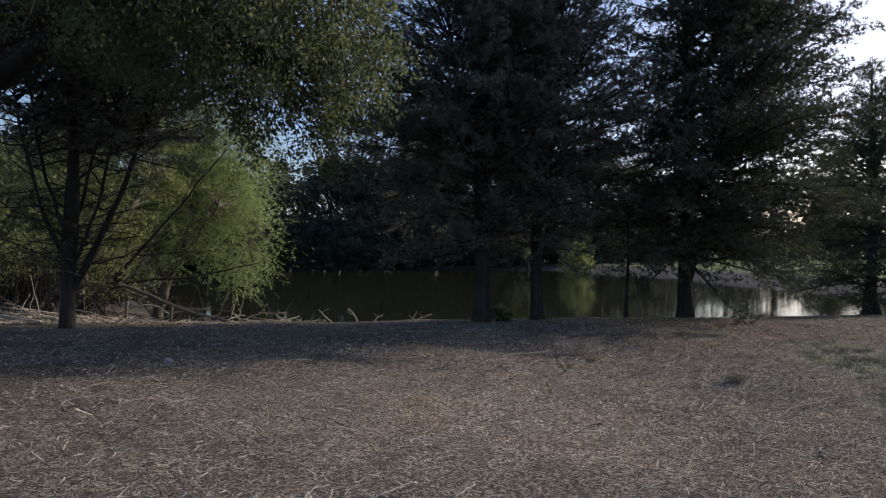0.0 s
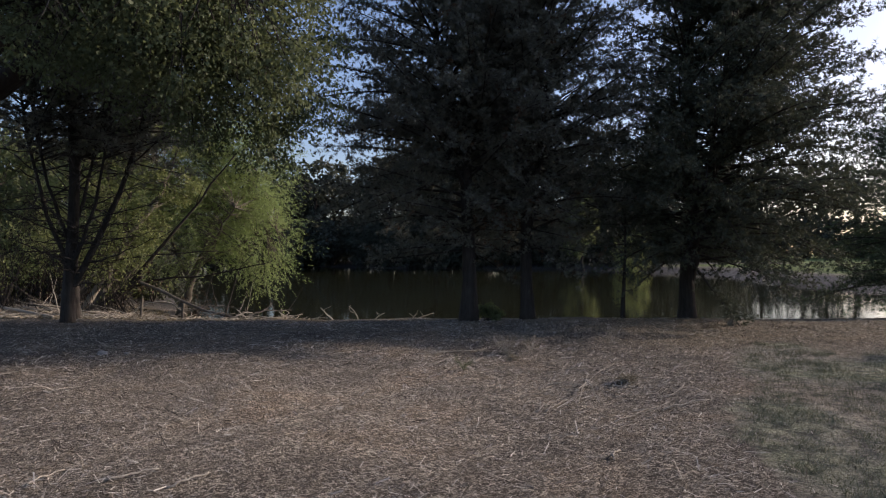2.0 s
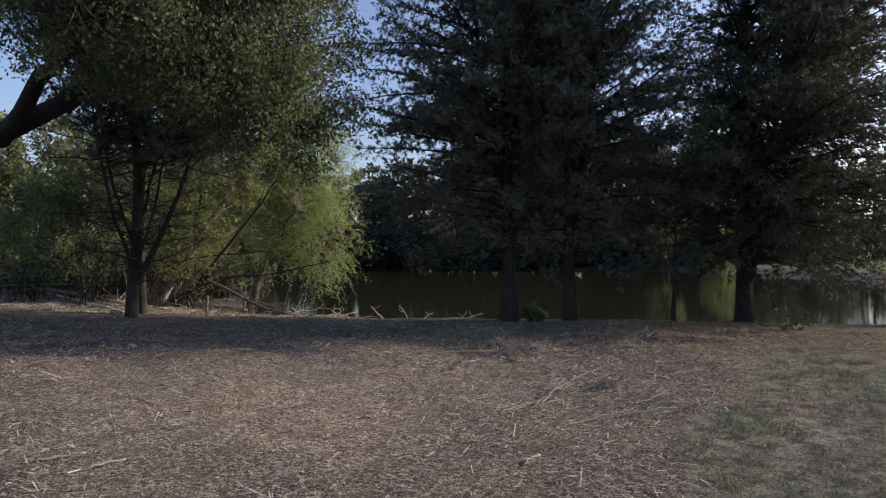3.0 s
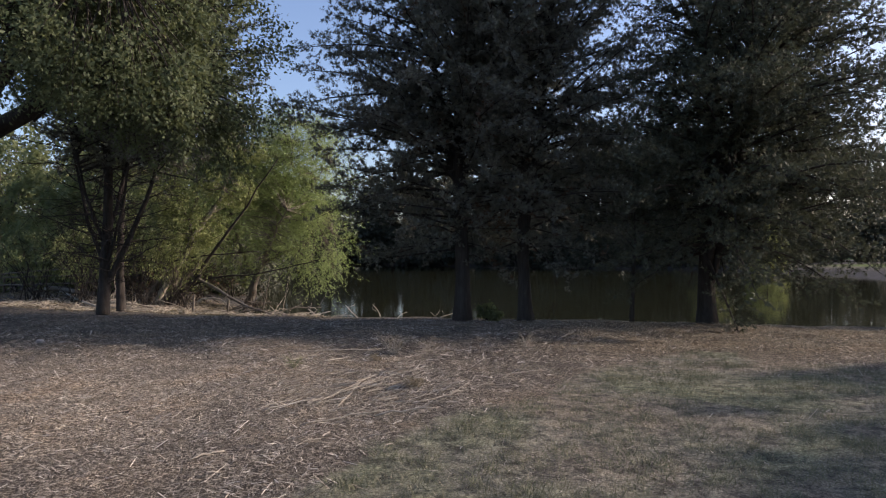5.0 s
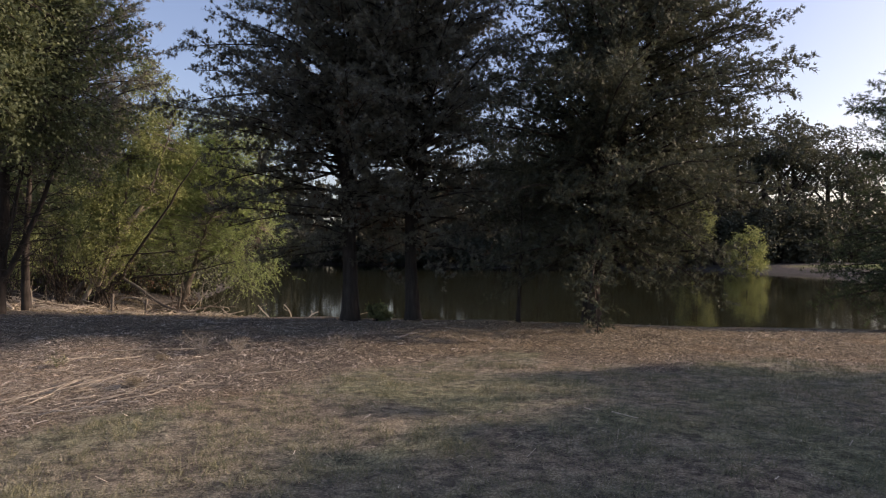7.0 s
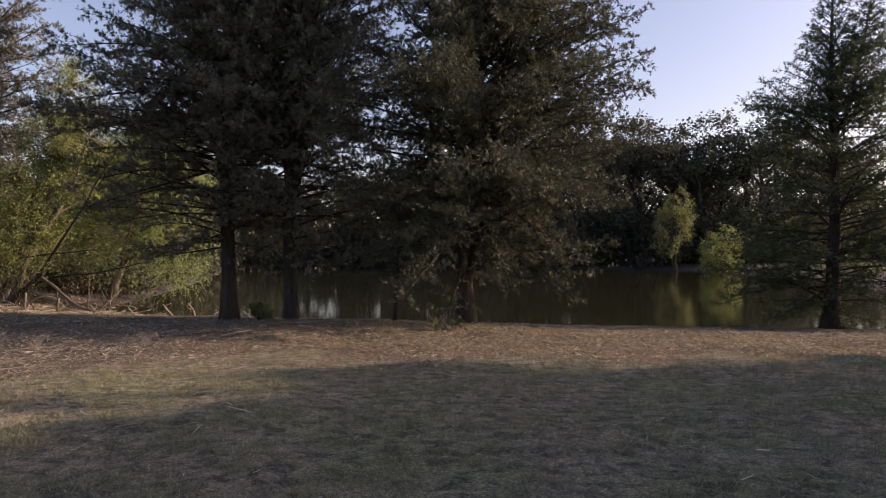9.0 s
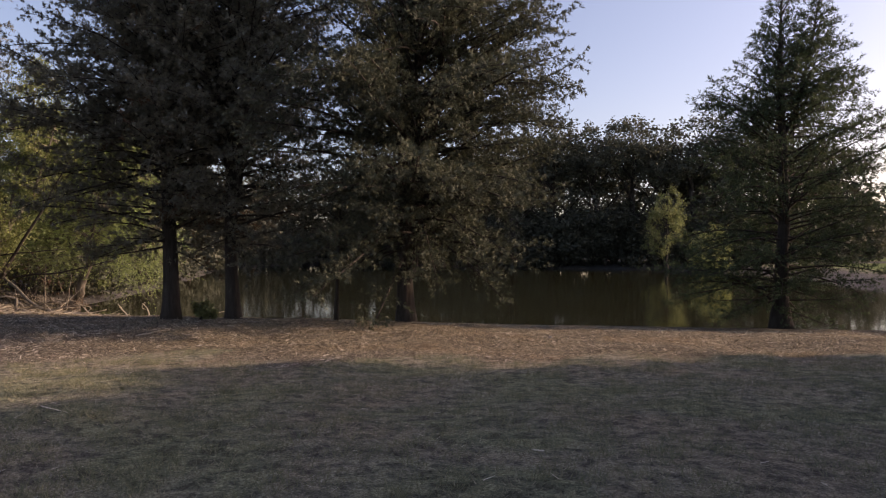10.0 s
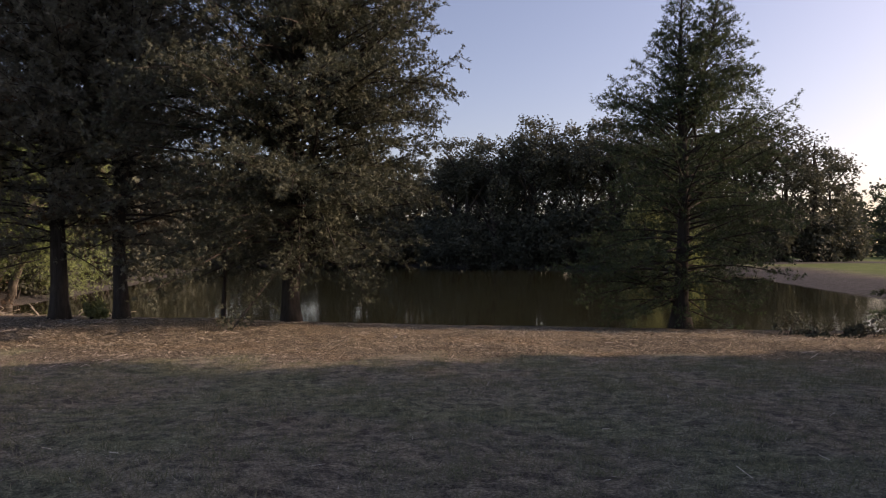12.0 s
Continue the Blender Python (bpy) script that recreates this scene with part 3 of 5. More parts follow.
def left_trees():
    rng = np.random.default_rng(5)
    # dead lower limbs, dense dark crown above
    crown = sides_reach([(1.0, 0.2, 0.6, 0.2, 1.0), (3.4, 0.3, 1.6, 0.3, 2.2), (4.4, 0.6, 3.2, 0.8, 3.4), (5.6, 1.8, 3.9, 2.0, 4.0), (6.6, 2.8, 4.0, 2.8, 4.0), (8.0, 3.8, 3.8, 3.2, 4.0), (9.5, 2.8, 3.2, 2.6, 3.0), (11.5, 1.5, 1.6, 1.5, 1.6), (12.4, 0.4, 0.4, 0.4, 0.4)])
    conifer("bare_tree", at(-8.8, 16.9), 12.4, crown, rng, CYPRESS_LEAF, "dark cedar with bare dead lower limbs and a dense crown", "cedar", branches=330, low=4.0, trunk_r=0.155,
            stems=((0.75, 8.5, (2.2, 0.5), 0.10), (1.3, 7.2, (-1.6, 0.4), 0.06), (1.2, 6.4, (1.3, -0.7), 0.05), (1.8, 6.8, (-0.9, -0.5), 0.05), (2.2, 7.6, (0.8, 0.6), 0.055)), rise=(8, 48), dense=0.042, step=0.095, bare=0.2, bark=BARK, flare=1.3, even=0.88, spray=(0.11, 0.18), wide=(0.020, 0.034), dead=140)
    b = at(-9.3, 18.6)
    conifer("bare_tree", b, 6.4, sides_reach([(1.2, 1.0, 1.4, 1.0, 1.0), (3.5, 1.6, 1.8, 1.2, 1.2), (6.4, 0.6, 0.6, 0.6, 0.6)]), rng, BUSH_LEAF, "slender dark tree stem behind the larger bare tree", "tree",
            branches=34, low=1.4, trunk_r=0.13, dense=0.14, step=0.2, rise=(10, 40), flare=1.2)
    # spreading oak whose crown hangs over the mulch
    place = at(-15.2, 14.6)
    limbs = [("trunk", [(0, 0, -0.3), (0.2, 0, 1.2), (0.9, 0.0, 2.3)], 0.62, 0.44), ("limb", [(0.9, 0, 2.2), (3.0, 0.2, 3.3), (5.6, 0.3, 5.0), (7.6, -0.9, 6.4), (9.8, -2.4, 7.2)], 0.38, 0.06),
             ("limb", [(0.9, 0, 2.3), (0.6, 0.3, 5.0), (0.2, 0.4, 8.0), (0.6, 0.2, 10.6)], 0.34, 0.06), ("limb", [(4.2, 0.2, 4.2), (6.6, -2.0, 5.6), (9.2, -4.2, 6.2), (11.2, -5.6, 6.2)], 0.20, 0.04),
             ("limb", [(5.6, 0.3, 5.0), (7.4, 1.6, 7.2), (9.2, 2.2, 9.0)], 0.18, 0.04), ("limb", [(2.6, 0.1, 3.2), (4.6, -2.6, 5.4), (6.2, -5.2, 6.6)], 0.20, 0.04),
             ("limb", [(7.6, -0.9, 6.4), (9.0, -2.2, 6.0), (10.4, -3.4, 5.4)], 0.09, 0.03), ("limb", [(0.6, 0.3, 5.0), (-2.6, -0.8, 7.2), (-4.8, -1.4, 8.2)], 0.2, 0.05)]
    masses = [((11.2, -5.0, 4.5), (1.5, 1.7, 0.7)), ((11.0, -5.2, 6.2), (1.9, 1.7, 1.2)), ((11.0, -5.0, 5.2), (1.8, 1.7, 1.0)), ((10.8, -5.8, 7.4), (2.0, 1.7, 1.3)), ((9.5, -5.0, 5.6), (2.2, 2.2, 1.5)), ((7.8, -3.0, 6.2), (2.2, 1.8, 1.4)),
              ((11.4, -3.0, 3.9), (1.6, 1.5, 0.7)), ((11.3, -3.0, 4.5), (1.7, 1.6, 0.9)), ((11.3, -3.0, 6.0), (1.8, 1.7, 1.3)), ((11.2, -2.8, 7.6), (1.9, 1.7, 1.4)), ((9.8, -2.6, 5.0), (1.8, 1.6, 1.1)), ((9.6, -2.6, 7.0), (2.0, 1.8, 1.5)), ((10.6, -3.4, 5.4), (1.8, 1.7, 1.1)),
              ((7.1, -4.2, 7.2), (2.4, 2.2, 1.4)), ((9.4, -4.6, 8.2), (2.4, 2.4, 1.6)), ((5.6, 0.0, 8.6), (3.2, 2.4, 1.8)), ((5.2, -4.8, 7.6), (2.2, 2.2, 1.4)), ((2.2, 0.4, 9.8), (4.4, 3.6, 2.6)), ((-4.2, -1.2, 8.4), (2.8, 2.8, 2.0)), ((7.4, -3.0, 8.8), (2.6, 2.2, 1.6))]
    oak = broadleaf("oak_tree", place, limbs, masses, rng, OAK_LEAF, "spreading oak with a heavy limb and sunlit green leaves", "oak", clusters=1650, per=108, size=(0.058, 0.100), slim=0.58, spread=0.34, shell=0.3)
    # leafless hanging boughs on the near side of the oak
    for ax, ay, az, ex, ey, ez in ((6.2, -5.2, 6.6, 8.4, -6.6, 4.5), (6.2, -5.2, 6.6, 9.4, -6.2, 5.0), (5.0, -3.4, 5.8, 7.2, -6.4, 4.7)):
        bough = bent([(ax, ay, az), ((ax + ex) / 2, (ay + ey) / 2, (az + ez) / 2 + 0.35), (ex, ey, ez)], 9, rng, 0.04)
        twigs = [tube(bough, np.linspace(0.035, 0.008, 9), 6, rng, 0.05)]
        for k in range(34):
            q = rng.uniform(2, 8)
            root = np.array([np.interp(q, np.arange(9), bough[:, c]) for c in range(3)])
            d = unit(rng.normal(0, 0.7, 3) + [0.3, -0.2, -0.7]) * rng.uniform(0.3, 1.0)
            bit = bent([root, root + d * 0.5 + rng.normal(0, 0.08, 3), root + d], 5, rng, 0.02)
            twigs.append(tube(bit, np.linspace(0.009, 0.003, 5), 4))
            twigs.append(tube(np.stack([bit[2], bit[2] + rng.normal(0, 0.14, 3), bit[2] + unit(d + rng.normal(0, 0.4, 3)) * 0.35]), [0.005, 0.004, 0.002], 3))
        v, f = joined(twigs)
        part("dead_bough", mesh("dead_bough", v, f, GREY_BARK, True), oak, "leafless grey bough with hanging twigs")
    # willow leaning over the water
    place = at(-8.4, 26.6)
    limbs = [("trunk", [(0, 0, -0.3), (0.3, 0, 1.0), (1.0, 0.1, 2.6)], 0.2, 0.12), ("limb", [(1.0, 0.1, 2.6), (1.7, 0.2, 4.8), (2.2, 0.4, 8.2)], 0.11, 0.015), ("limb", [(1.4, 0.1, 3.6), (2.6, 0.3, 5.0), (3.6, 0.4, 6.4)], 0.06, 0.015), ("limb", [(0.6, 0, 1.8), (2.2, 0.1, 2.8), (3.8, 0, 3.4)], 0.09, 0.02),
             ("limb", [(0.4, 0, 1.4), (-0.6, 0.3, 3.6), (-1.0, 0.4, 5.4)], 0.09, 0.02), ("limb", [(0.6, 0.0, 1.6), (1.6, -1.2, 3.0), (2.4, -1.8, 4.2)], 0.08, 0.02)]
    masses = [((0.8, 0.2, 7.2), (1.7, 1.5, 1.6)), ((1.0, 0.0, 6.0), (2.0, 1.6, 1.4)), ((2.2, 0.4, 7.2), (1.6, 1.5, 1.4)), ((1.6, 0.0, 3.9), (2.4, 2.0, 1.7)), ((2.8, 0.2, 3.3), (1.7, 1.6, 1.7)), ((2.4, 0.6, 6.6), (1.9, 1.7, 2.0)), ((1.0, 0.4, 5.6), (1.8, 1.6, 1.6)), ((2.1, 0.4, 7.8), (1.5, 1.3, 1.0)), ((2.4, 0.4, 6.4), (2.0, 1.7, 1.4)), ((1.8, -0.4, 4.8), (2.2, 1.4, 1.4)), ((0.2, -0.6, 3.2), (2.0, 1.6, 1.5)), ((3.2, 0.0, 1.9), (1.2, 1.2, 0.8)), ((-1.2, 0.4, 5.0), (1.6, 1.6, 1.6)), ((2.6, 0.6, 4.8), (1.6, 1.6, 1.6))]
    broadleaf("willow_tree", place, limbs, masses, rng, WILLOW_LEAF, "soft feathery grey-green willow leaning over the pond", "willow", clusters=1200, per=130, size=(0.065, 0.115), slim=0.25, spread=0.34, bark=GREY_BARK, strand=0.62, shell=0.35, sweep=0.8)
    # tall bare brush behind the dead limbs
    for x, y, h in ((-12.2, 21.6, 2.6), (-10.9, 22.4, 3.2), (-13.4, 23.2, 3.0), (-9.6, 22.9, 2.4), (-14.8, 22.4, 2.4)):
        stalks = []
        for k in range(26):
            a, o = rng.uniform(0, 6.28), rng.uniform(0.2, 0.8) * h
            stalks.append(("stem", [(0.16 * h * rng.normal(), 0.12 * h * rng.normal(), -0.1), (o * 0.45 * math.cos(a), o * 0.45 * math.sin(a), h * 0.5), (o * math.cos(a), o * math.sin(a), h * rng.uniform(0.6, 1.15))], 0.014, 0.004))
        broadleaf("brush", at(x, y), stalks, [((0, 0, h * 0.7), (h * 0.6, h * 0.5, h * 0.4))], rng, YELLOW_LEAF, "tall brush of bare grey twigs with a few pale leaves", "brush", "brush on the bank",
                  clusters=64, per=22, size=(0.06, 0.10), spread=0.24, bark=BARK, twig_r=0.006, shell=0.2, twig_sides=3)
    # pale leaning stem with yellowing leaves
    place = at(-10.6, 23.6)
    limbs = [("trunk", [(0, 0, -0.3), (0.5, 0.2, 1.4), (1.9, 0.5, 3.9)], 0.13, 0.09), ("limb", [(1.9, 0.5, 3.9), (2.6, 0.6, 5.4), (3.0, 0.6, 7.0)], 0.07, 0.02), ("limb", [(1.2, 0.4, 2.6), (0.6, 0.2, 4.2), (0.4, 0, 5.2)], 0.05, 0.015), ("limb", [(0.9, 0.3, 2.0), (0.9, 1.4, 5.0), (1.1, 2.2, 9.2)], 0.08, 0.02)]
    masses = [((2.6, 0.5, 4.6), (1.3, 1.0, 0.7)), ((1.0, 0.2, 3.2), (1.5, 1.0, 0.9)), ((2.8, 0.6, 6.6), (1.0, 1.0, 1.2)), ((0.0, 0.0, 4.6), (1.4, 1.0, 0.9)), ((0.6, 0.0, 2.2), (1.2, 0.8, 0.7)), ((1.1, 2.2, 8.6), (1.3, 1.3, 1.7)), ((0.6, 1.8, 6.6), (1.6, 1.3, 1.3))]
    broadleaf("leaning_tree", place, limbs, masses, rng, YELLOW_LEAF, "pale leaning tree stem with yellowing leaves by the willow", "tree", clusters=400, per=74, size=(0.08, 0.13), spread=0.34, bark=GREY_BARK, shell=0.3)
    # trees and thicket farther along the bank
    for x, y, h, w, leaf, lab in ((-15.5, 27.0, 6.0, 2.4, BUSH_LEAF, "leafy green tree in the thicket behind the bank"), (-19.5, 31.0, 8.5, 3.2, BUSH_LEAF, "leafy green tree in the thicket behind the bank"),
                                  (-12.6, 31.5, 7.5, 2.6, BUSH_LEAF, "leafy green tree in the thicket behind the bank"), (-25.0, 33.0, 9.5, 3.6, BUSH_LEAF, "leafy green tree in the thicket behind the bank"),
                                  (-21.0, 40.0, 10.5, 4.0, WOOD_LEAF, "dark green tree in the thicket behind the bank"), (-30.0, 38.0, 10.0, 4.2, WOOD_LEAF, "dark green tree in the thicket behind the bank"), (-26.5, 45.0, 11.0, 4.4, WOOD_LEAF, "dark green tree in the thicket behind the bank"), (-36.0, 47.0, 11.5, 4.6, WOOD_LEAF, "dark green tree in the thicket behind the bank"), (-32.0, 28.0, 8.0, 3.6, BUSH_LEAF, "leafy green tree in the thicket behind the bank"), (-15.0, 38.0, 9.0, 3.2, BUSH_LEAF, "leafy green tree in the thicket behind the bank")):
        limbs = [("trunk", [(0, 0, -0.3), (0.1, 0.1, h * 0.3), (0.3, 0.1, h * 0.7)], 0.14, 0.05), ("limb", [(0.1, 0.1, h * 0.3), (w * 0.4, 0, h * 0.5), (w * 0.7, 0, h * 0.62)], 0.07, 0.02),
                 ("limb", [(0.1, 0.1, h * 0.35), (-w * 0.4, 0.2, h * 0.5), (-w * 0.7, 0.2, h * 0.66)], 0.07, 0.02)]
        masses = [((0.0, 0, h * 0.18), (w * 1.1, w * 0.8, h * 0.2)), ((0.2, 0, h * 0.72), (w * 0.8, w * 0.8, h * 0.28)), ((w * 0.5, -0.3, h * 0.48), (w * 0.6, w * 0.6, h * 0.2)), ((-w * 0.5, -0.2, h * 0.5), (w * 0.6, w * 0.6, h * 0.2)), ((0, -0.6, h * 0.25), (w * 0.8, w * 0.6, h * 0.16))]
        broadleaf("thicket_tree", at(x, y), limbs, masses, rng, leaf, lab, "tree", "thicket trees", clusters=150, per=58, size=(0.19, 0.29), slim=0.62, spread=0.5, twig_sides=3)


left_trees()


def far_woods():
    rng = np.random.default_rng(21)
    models = []
    for i in range(4):
        h = 10.0
        limbs = [("trunk", [(0, 0, -0.3), (0.1, 0, 3.0), (0.2, 0.1, 8.0)], 0.22, 0.06)]
        for k in range(5):
            a = k * 2.4 + i
            limbs.append(("limb", [(0.1, 0, 2.6 + 0.8 * k), (1.2 * math.cos(a), 1.2 * math.sin(a), 4.2 + 0.9 * k), (2.0 * math.cos(a), 2.0 * math.sin(a), 5.4 + 0.8 * k)], 0.08, 0.02))
        masses = [((rng.uniform(-1.6, 1.6), rng.uniform(-1.2, 1.2), rng.uniform(3.6, 8.6)), (rng.uniform(1.1, 1.9), rng.uniform(1.1, 1.9), rng.uniform(0.8, 1.5))) for _ in range(9)]
        masses += [((0, 0, 3.2), (2.5, 2.2, 1.1)), ((0, -0.4, 1.2), (2.8, 2.0, 1.2)), ((0, 0, 8.6), (1.5, 1.5, 1.3)), ((0.4, -0.5, 1.6), (2.4, 1.8, 1.4)), ((-1.4, -0.3, 2.4), (1.8, 1.6, 1.5)), ((1.4, 0.3, 2.6), (1.8, 1.6, 1.5))]
        models.append(broadleaf("wood_tree", (0, 0, 0), limbs, masses, rng, WOOD_LEAF, "broad dark-green tree of the wood across the pond", "tree", "woods across the pond",
                                clusters=120, per=(64, 64, 16, 16)[i], size=((0.14, 0.21), (0.14, 0.21), (0.34, 0.50), (0.34, 0.50))[i], slim=0.7, spread=0.46, shell=0.4, twig_sides=3))
    spots = []
    for x, y, h in ((-43, 130, 17), (-35, 132, 18), (-28, 130, 17.5), (-21, 127, 17), (-15, 124, 16.5), (-9, 122, 17), (-3, 116, 17), (2, 110, 17.5), (6, 103, 18.5), (11, 101, 21), (9, 97, 20), (13.5, 97, 21), (18.5, 96, 22),
                    (16, 99, 21), (21, 98, 22), (26, 97, 22.5), (31, 96, 23), (36, 95, 23), (41, 95, 22), (46, 96, 22), (50, 97, 21), (54, 98, 21.5), (58, 100, 21.5), (62, 101, 20), (66, 104, 16),
                    (-34, 96, 15), (-28, 84, 14), (-26, 72, 13), (-22, 60, 12), (-19, 50, 11), (-40, 108, 16), (-30, 66, 14), (-27, 54, 13), (-36, 30, 11),
                    (58, 168, 20), (68, 172, 20), (78, 170, 19), (88, 166, 19), (99, 164, 18), (111, 160, 19), (118, 157, 26), (130, 150, 26), (48, 172, 21), (38, 150, 21), (124, 152, 26), (136, 146, 25), (144, 138, 26), (151, 130, 27), (158, 122, 27), (166, 114, 27), (174, 105, 26), (150, 142, 30), (164, 128, 30),
                    (12, 104, 18), (20, 104, 19), (28, 103, 20), (38, 103, 20), (48, 104, 19), (14, 110, 21), (24, 108, 23), (34, 106, 23), (44, 108, 21), (-6, 134, 17), (-14, 136, 18), (-14, 128, 18.5), (-8, 126, 18.5), (-2, 120, 18.5), (-19, 131, 18.5), (-11, 132, 19), (-4, 124, 19), (-38, 118, 17), (-36, 124, 17), (-33, 128, 17), (-31, 90, 14), (-24, 66, 13), (-37, 102, 15), (-24, 140, 18), (2, 122, 18), (8, 112, 18)):
        spots.append((x + rng.uniform(-1.5, 1.5), y + rng.uniform(-2, 2), h * rng.uniform(0.92, 1.06)))
    for n, (x, y, h) in enumerate(spots):
        s = h / 10.0
        m = Matrix.LocRotScale((x, y, float(ground_z(x, y))), Euler((0, 0, rng.uniform(0, 6.28))), Vector((s * 1.3, s * 1.2, s)))
        if n < 4:
            models[n].matrix_basis = m
        else:
            src = models[n % 2 if -4 < x < 64 and y < 112 else 2 + n % 2]
            made = copy_thing(src, Matrix.Identity(4))
            made.matrix_basis = m
    shrubs = []
    for i in range(3):
        limbs = [("stem", [(0, 0, -0.2), (0.3 * k - 0.3, 0.1, 1.2), (0.9 * k - 0.9, 0.2, 2.4)], 0.06, 0.02) for k in range(3)]
        masses = [((rng.uniform(-2.2, 2.2), rng.uniform(-0.8, 0.8), rng.uniform(0.6, 2.4)), (rng.uniform(1.2, 1.8), 1.2, rng.uniform(0.8, 1.2))) for _ in range(7)]
        shrubs.append(broadleaf("shrub", (0, 0, 0), limbs, masses, rng, WOOD_LEAF, "dense dark shrub along the far shore", "shrub", "shrubs along the far shore",
                                clusters=52, per=34, size=(0.20, 0.31), slim=0.62, spread=0.42, shell=0.4, twig_sides=3))
    n = 0
    bank = [(-34, 104), (-28, 126), (-8, 118), (8, 98), (22, 93), (38, 88)]
    for (xa, ya), (xb, yb) in zip(bank, bank[1:]):
        steps = int(math.hypot(xb - xa, yb - ya) / 4.6)
        for k in range(steps):
            x, y = xa + (xb - xa) * k / steps + rng.uniform(-0.6, 0.6), ya + (yb - ya) * k / steps + 2.6 + rng.uniform(-0.8, 1.5)
            s = rng.uniform(1.8, 2.7)
            made = shrubs[n] if n < 3 else copy_thing(shrubs[n % 3], Matrix.Identity(4))
            made.matrix_basis = Matrix.LocRotScale((x, y, float(ground_z(x, y))), Euler((0, 0, rng.uniform(-0.5, 0.5))), Vector((s, s, s)))
            n += 1
    for x, y, s in ((-24, 70, 1.6), (-21, 62, 1.5), (-19, 55, 1.5), (-15, 45, 1.4), (-13, 40, 1.3), (-30, 88, 1.7), (-27, 79, 1.6), (-33, 98, 1.8), (-11.5, 35, 1.1), (-17, 49, 1.4), (-8.6, 29.5, 0.7), (-9.4, 32.5, 0.8), (-10.4, 36.5, 0.9), (-12.2, 42.5, 1.1)):
        made = copy_thing(shrubs[n % 3], Matrix.Identity(4))
        made.matrix_basis = Matrix.LocRotScale((x - 1.5, y, float(ground_z(x - 1.5, y))), Euler((0, 0, 1.2 + rng.uniform(-0.5, 0.5))), Vector((s, s, s)))
        n += 1
    for x, y, s in ((52, 160, 2.6), (62, 163, 2.8), (73, 163, 2.8), (84, 160, 2.8), (95, 158, 2.8), (106, 154, 2.8), (116, 150, 2.8), (126, 145, 2.8), (136, 138, 2.8), (146, 130, 2.8), (156, 122, 2.8), (166, 113, 2.8), (176, 104, 2.8), (43, 150, 2.4), (46, 100, 1.6), (50, 95, 2.2), (55, 96, 2.3), (60, 98, 2.3), (65, 101, 2.1)):
        made = copy_thing(shrubs[n % 3], Matrix.Identity(4))
        made.matrix_basis = Matrix.LocRotScale((x, y, float(ground_z(x, y))), Euler((0, 0, rng.uniform(-0.5, 0.5))), Vector((s * 1.2, s, s)))
        n += 1
    # pale lit tree on the far bank
    limbs = [("trunk", [(0, 0, -0.3), (0.1, 0, 1.6), (0.2, 0.1, 4.2)], 0.15, 0.05)]
    broadleaf("bank_tree", at(34.9, 74.0), limbs, [((0, 0, 3.6), (1.9, 1.9, 2.0)), ((0.4, 0, 5.2), (1.3, 1.3, 1.3)), ((0, 0, 1.9), (2.1, 1.9, 1.2))], rng, YELLOW_LEAF,
              "sunlit yellow-green tree on the far bank", "tree", clusters=110, per=60, size=(0.16, 0.28), spread=0.45)
    broadleaf("bank_tree", at(33.2, 86.0), [("trunk", [(0, 0, -0.3), (0.2, 0, 3.0), (0.3, 0.1, 8.0)], 0.22, 0.07)], [((0, 0, 6.6), (2.6, 2.4, 2.4)), ((0.4, 0, 9.2), (2.0, 2.0, 2.0)), ((-0.8, 0, 4.0), (1.8, 1.6, 1.4))], rng, BUSH_LEAF,
              "pale green tree before the dark woods across the pond", "tree", clusters=110, per=60, size=(0.18, 0.30), spread=0.5)


far_woods()


def shade_trees():
    """Trees past the open end of the bank, which throw the long evening shadow over the grass."""
    rng = np.random.default_rng(8)
    for x, y, h, w in ((29.3, 7.8, 9.3, 5.0), (26.3, 1.8, 8.7, 4.8), (37.3, 7.5, 9.3, 5.0), (34.3, 1.0, 9.3, 5.0), (21.5, -1.2, 8.1, 4.0), (22.2, 3.1, 8.6, 4.2), (29.0, -5.5, 8.9, 5.0), (32.5, 9.7, 8.5, 2.8)):
        limbs = [("trunk", [(0, 0, -0.3), (0.1, 0.1, h * 0.3), (0.2, 0.1, h * 0.75)], 0.3, 0.08), ("limb", [(0.1, 0.1, h * 0.35), (w * 0.4, 0, h * 0.55), (w * 0.7, 0, h * 0.66)], 0.12, 0.03),
                 ("limb", [(0.1, 0.1, h * 0.4), (-w * 0.4, 0.2, h * 0.55), (-w * 0.7, 0.2, h * 0.7)], 0.12, 0.03)]
        masses = [((0, 0, h * 0.68), (w, w, h * 0.28)), ((0, 0, h * 0.45), (w * 0.8, w * 0.8, h * 0.2)), ((0.3, 0, h * 0.86), (w * 0.55, w * 0.55, h * 0.14)), ((0, 0, h * 0.28), (w * 0.7, w * 0.7, h * 0.16))]
        broadleaf("oak_tree", at(x, y), limbs, masses, rng, BUSH_LEAF, "full green oak beyond the end of the bank", "oak", "oaks beyond the bank", clusters=210, per=22, size=(0.58, 0.82), slim=0.62, spread=0.6, shell=0.4, twig_sides=3)


shade_trees()


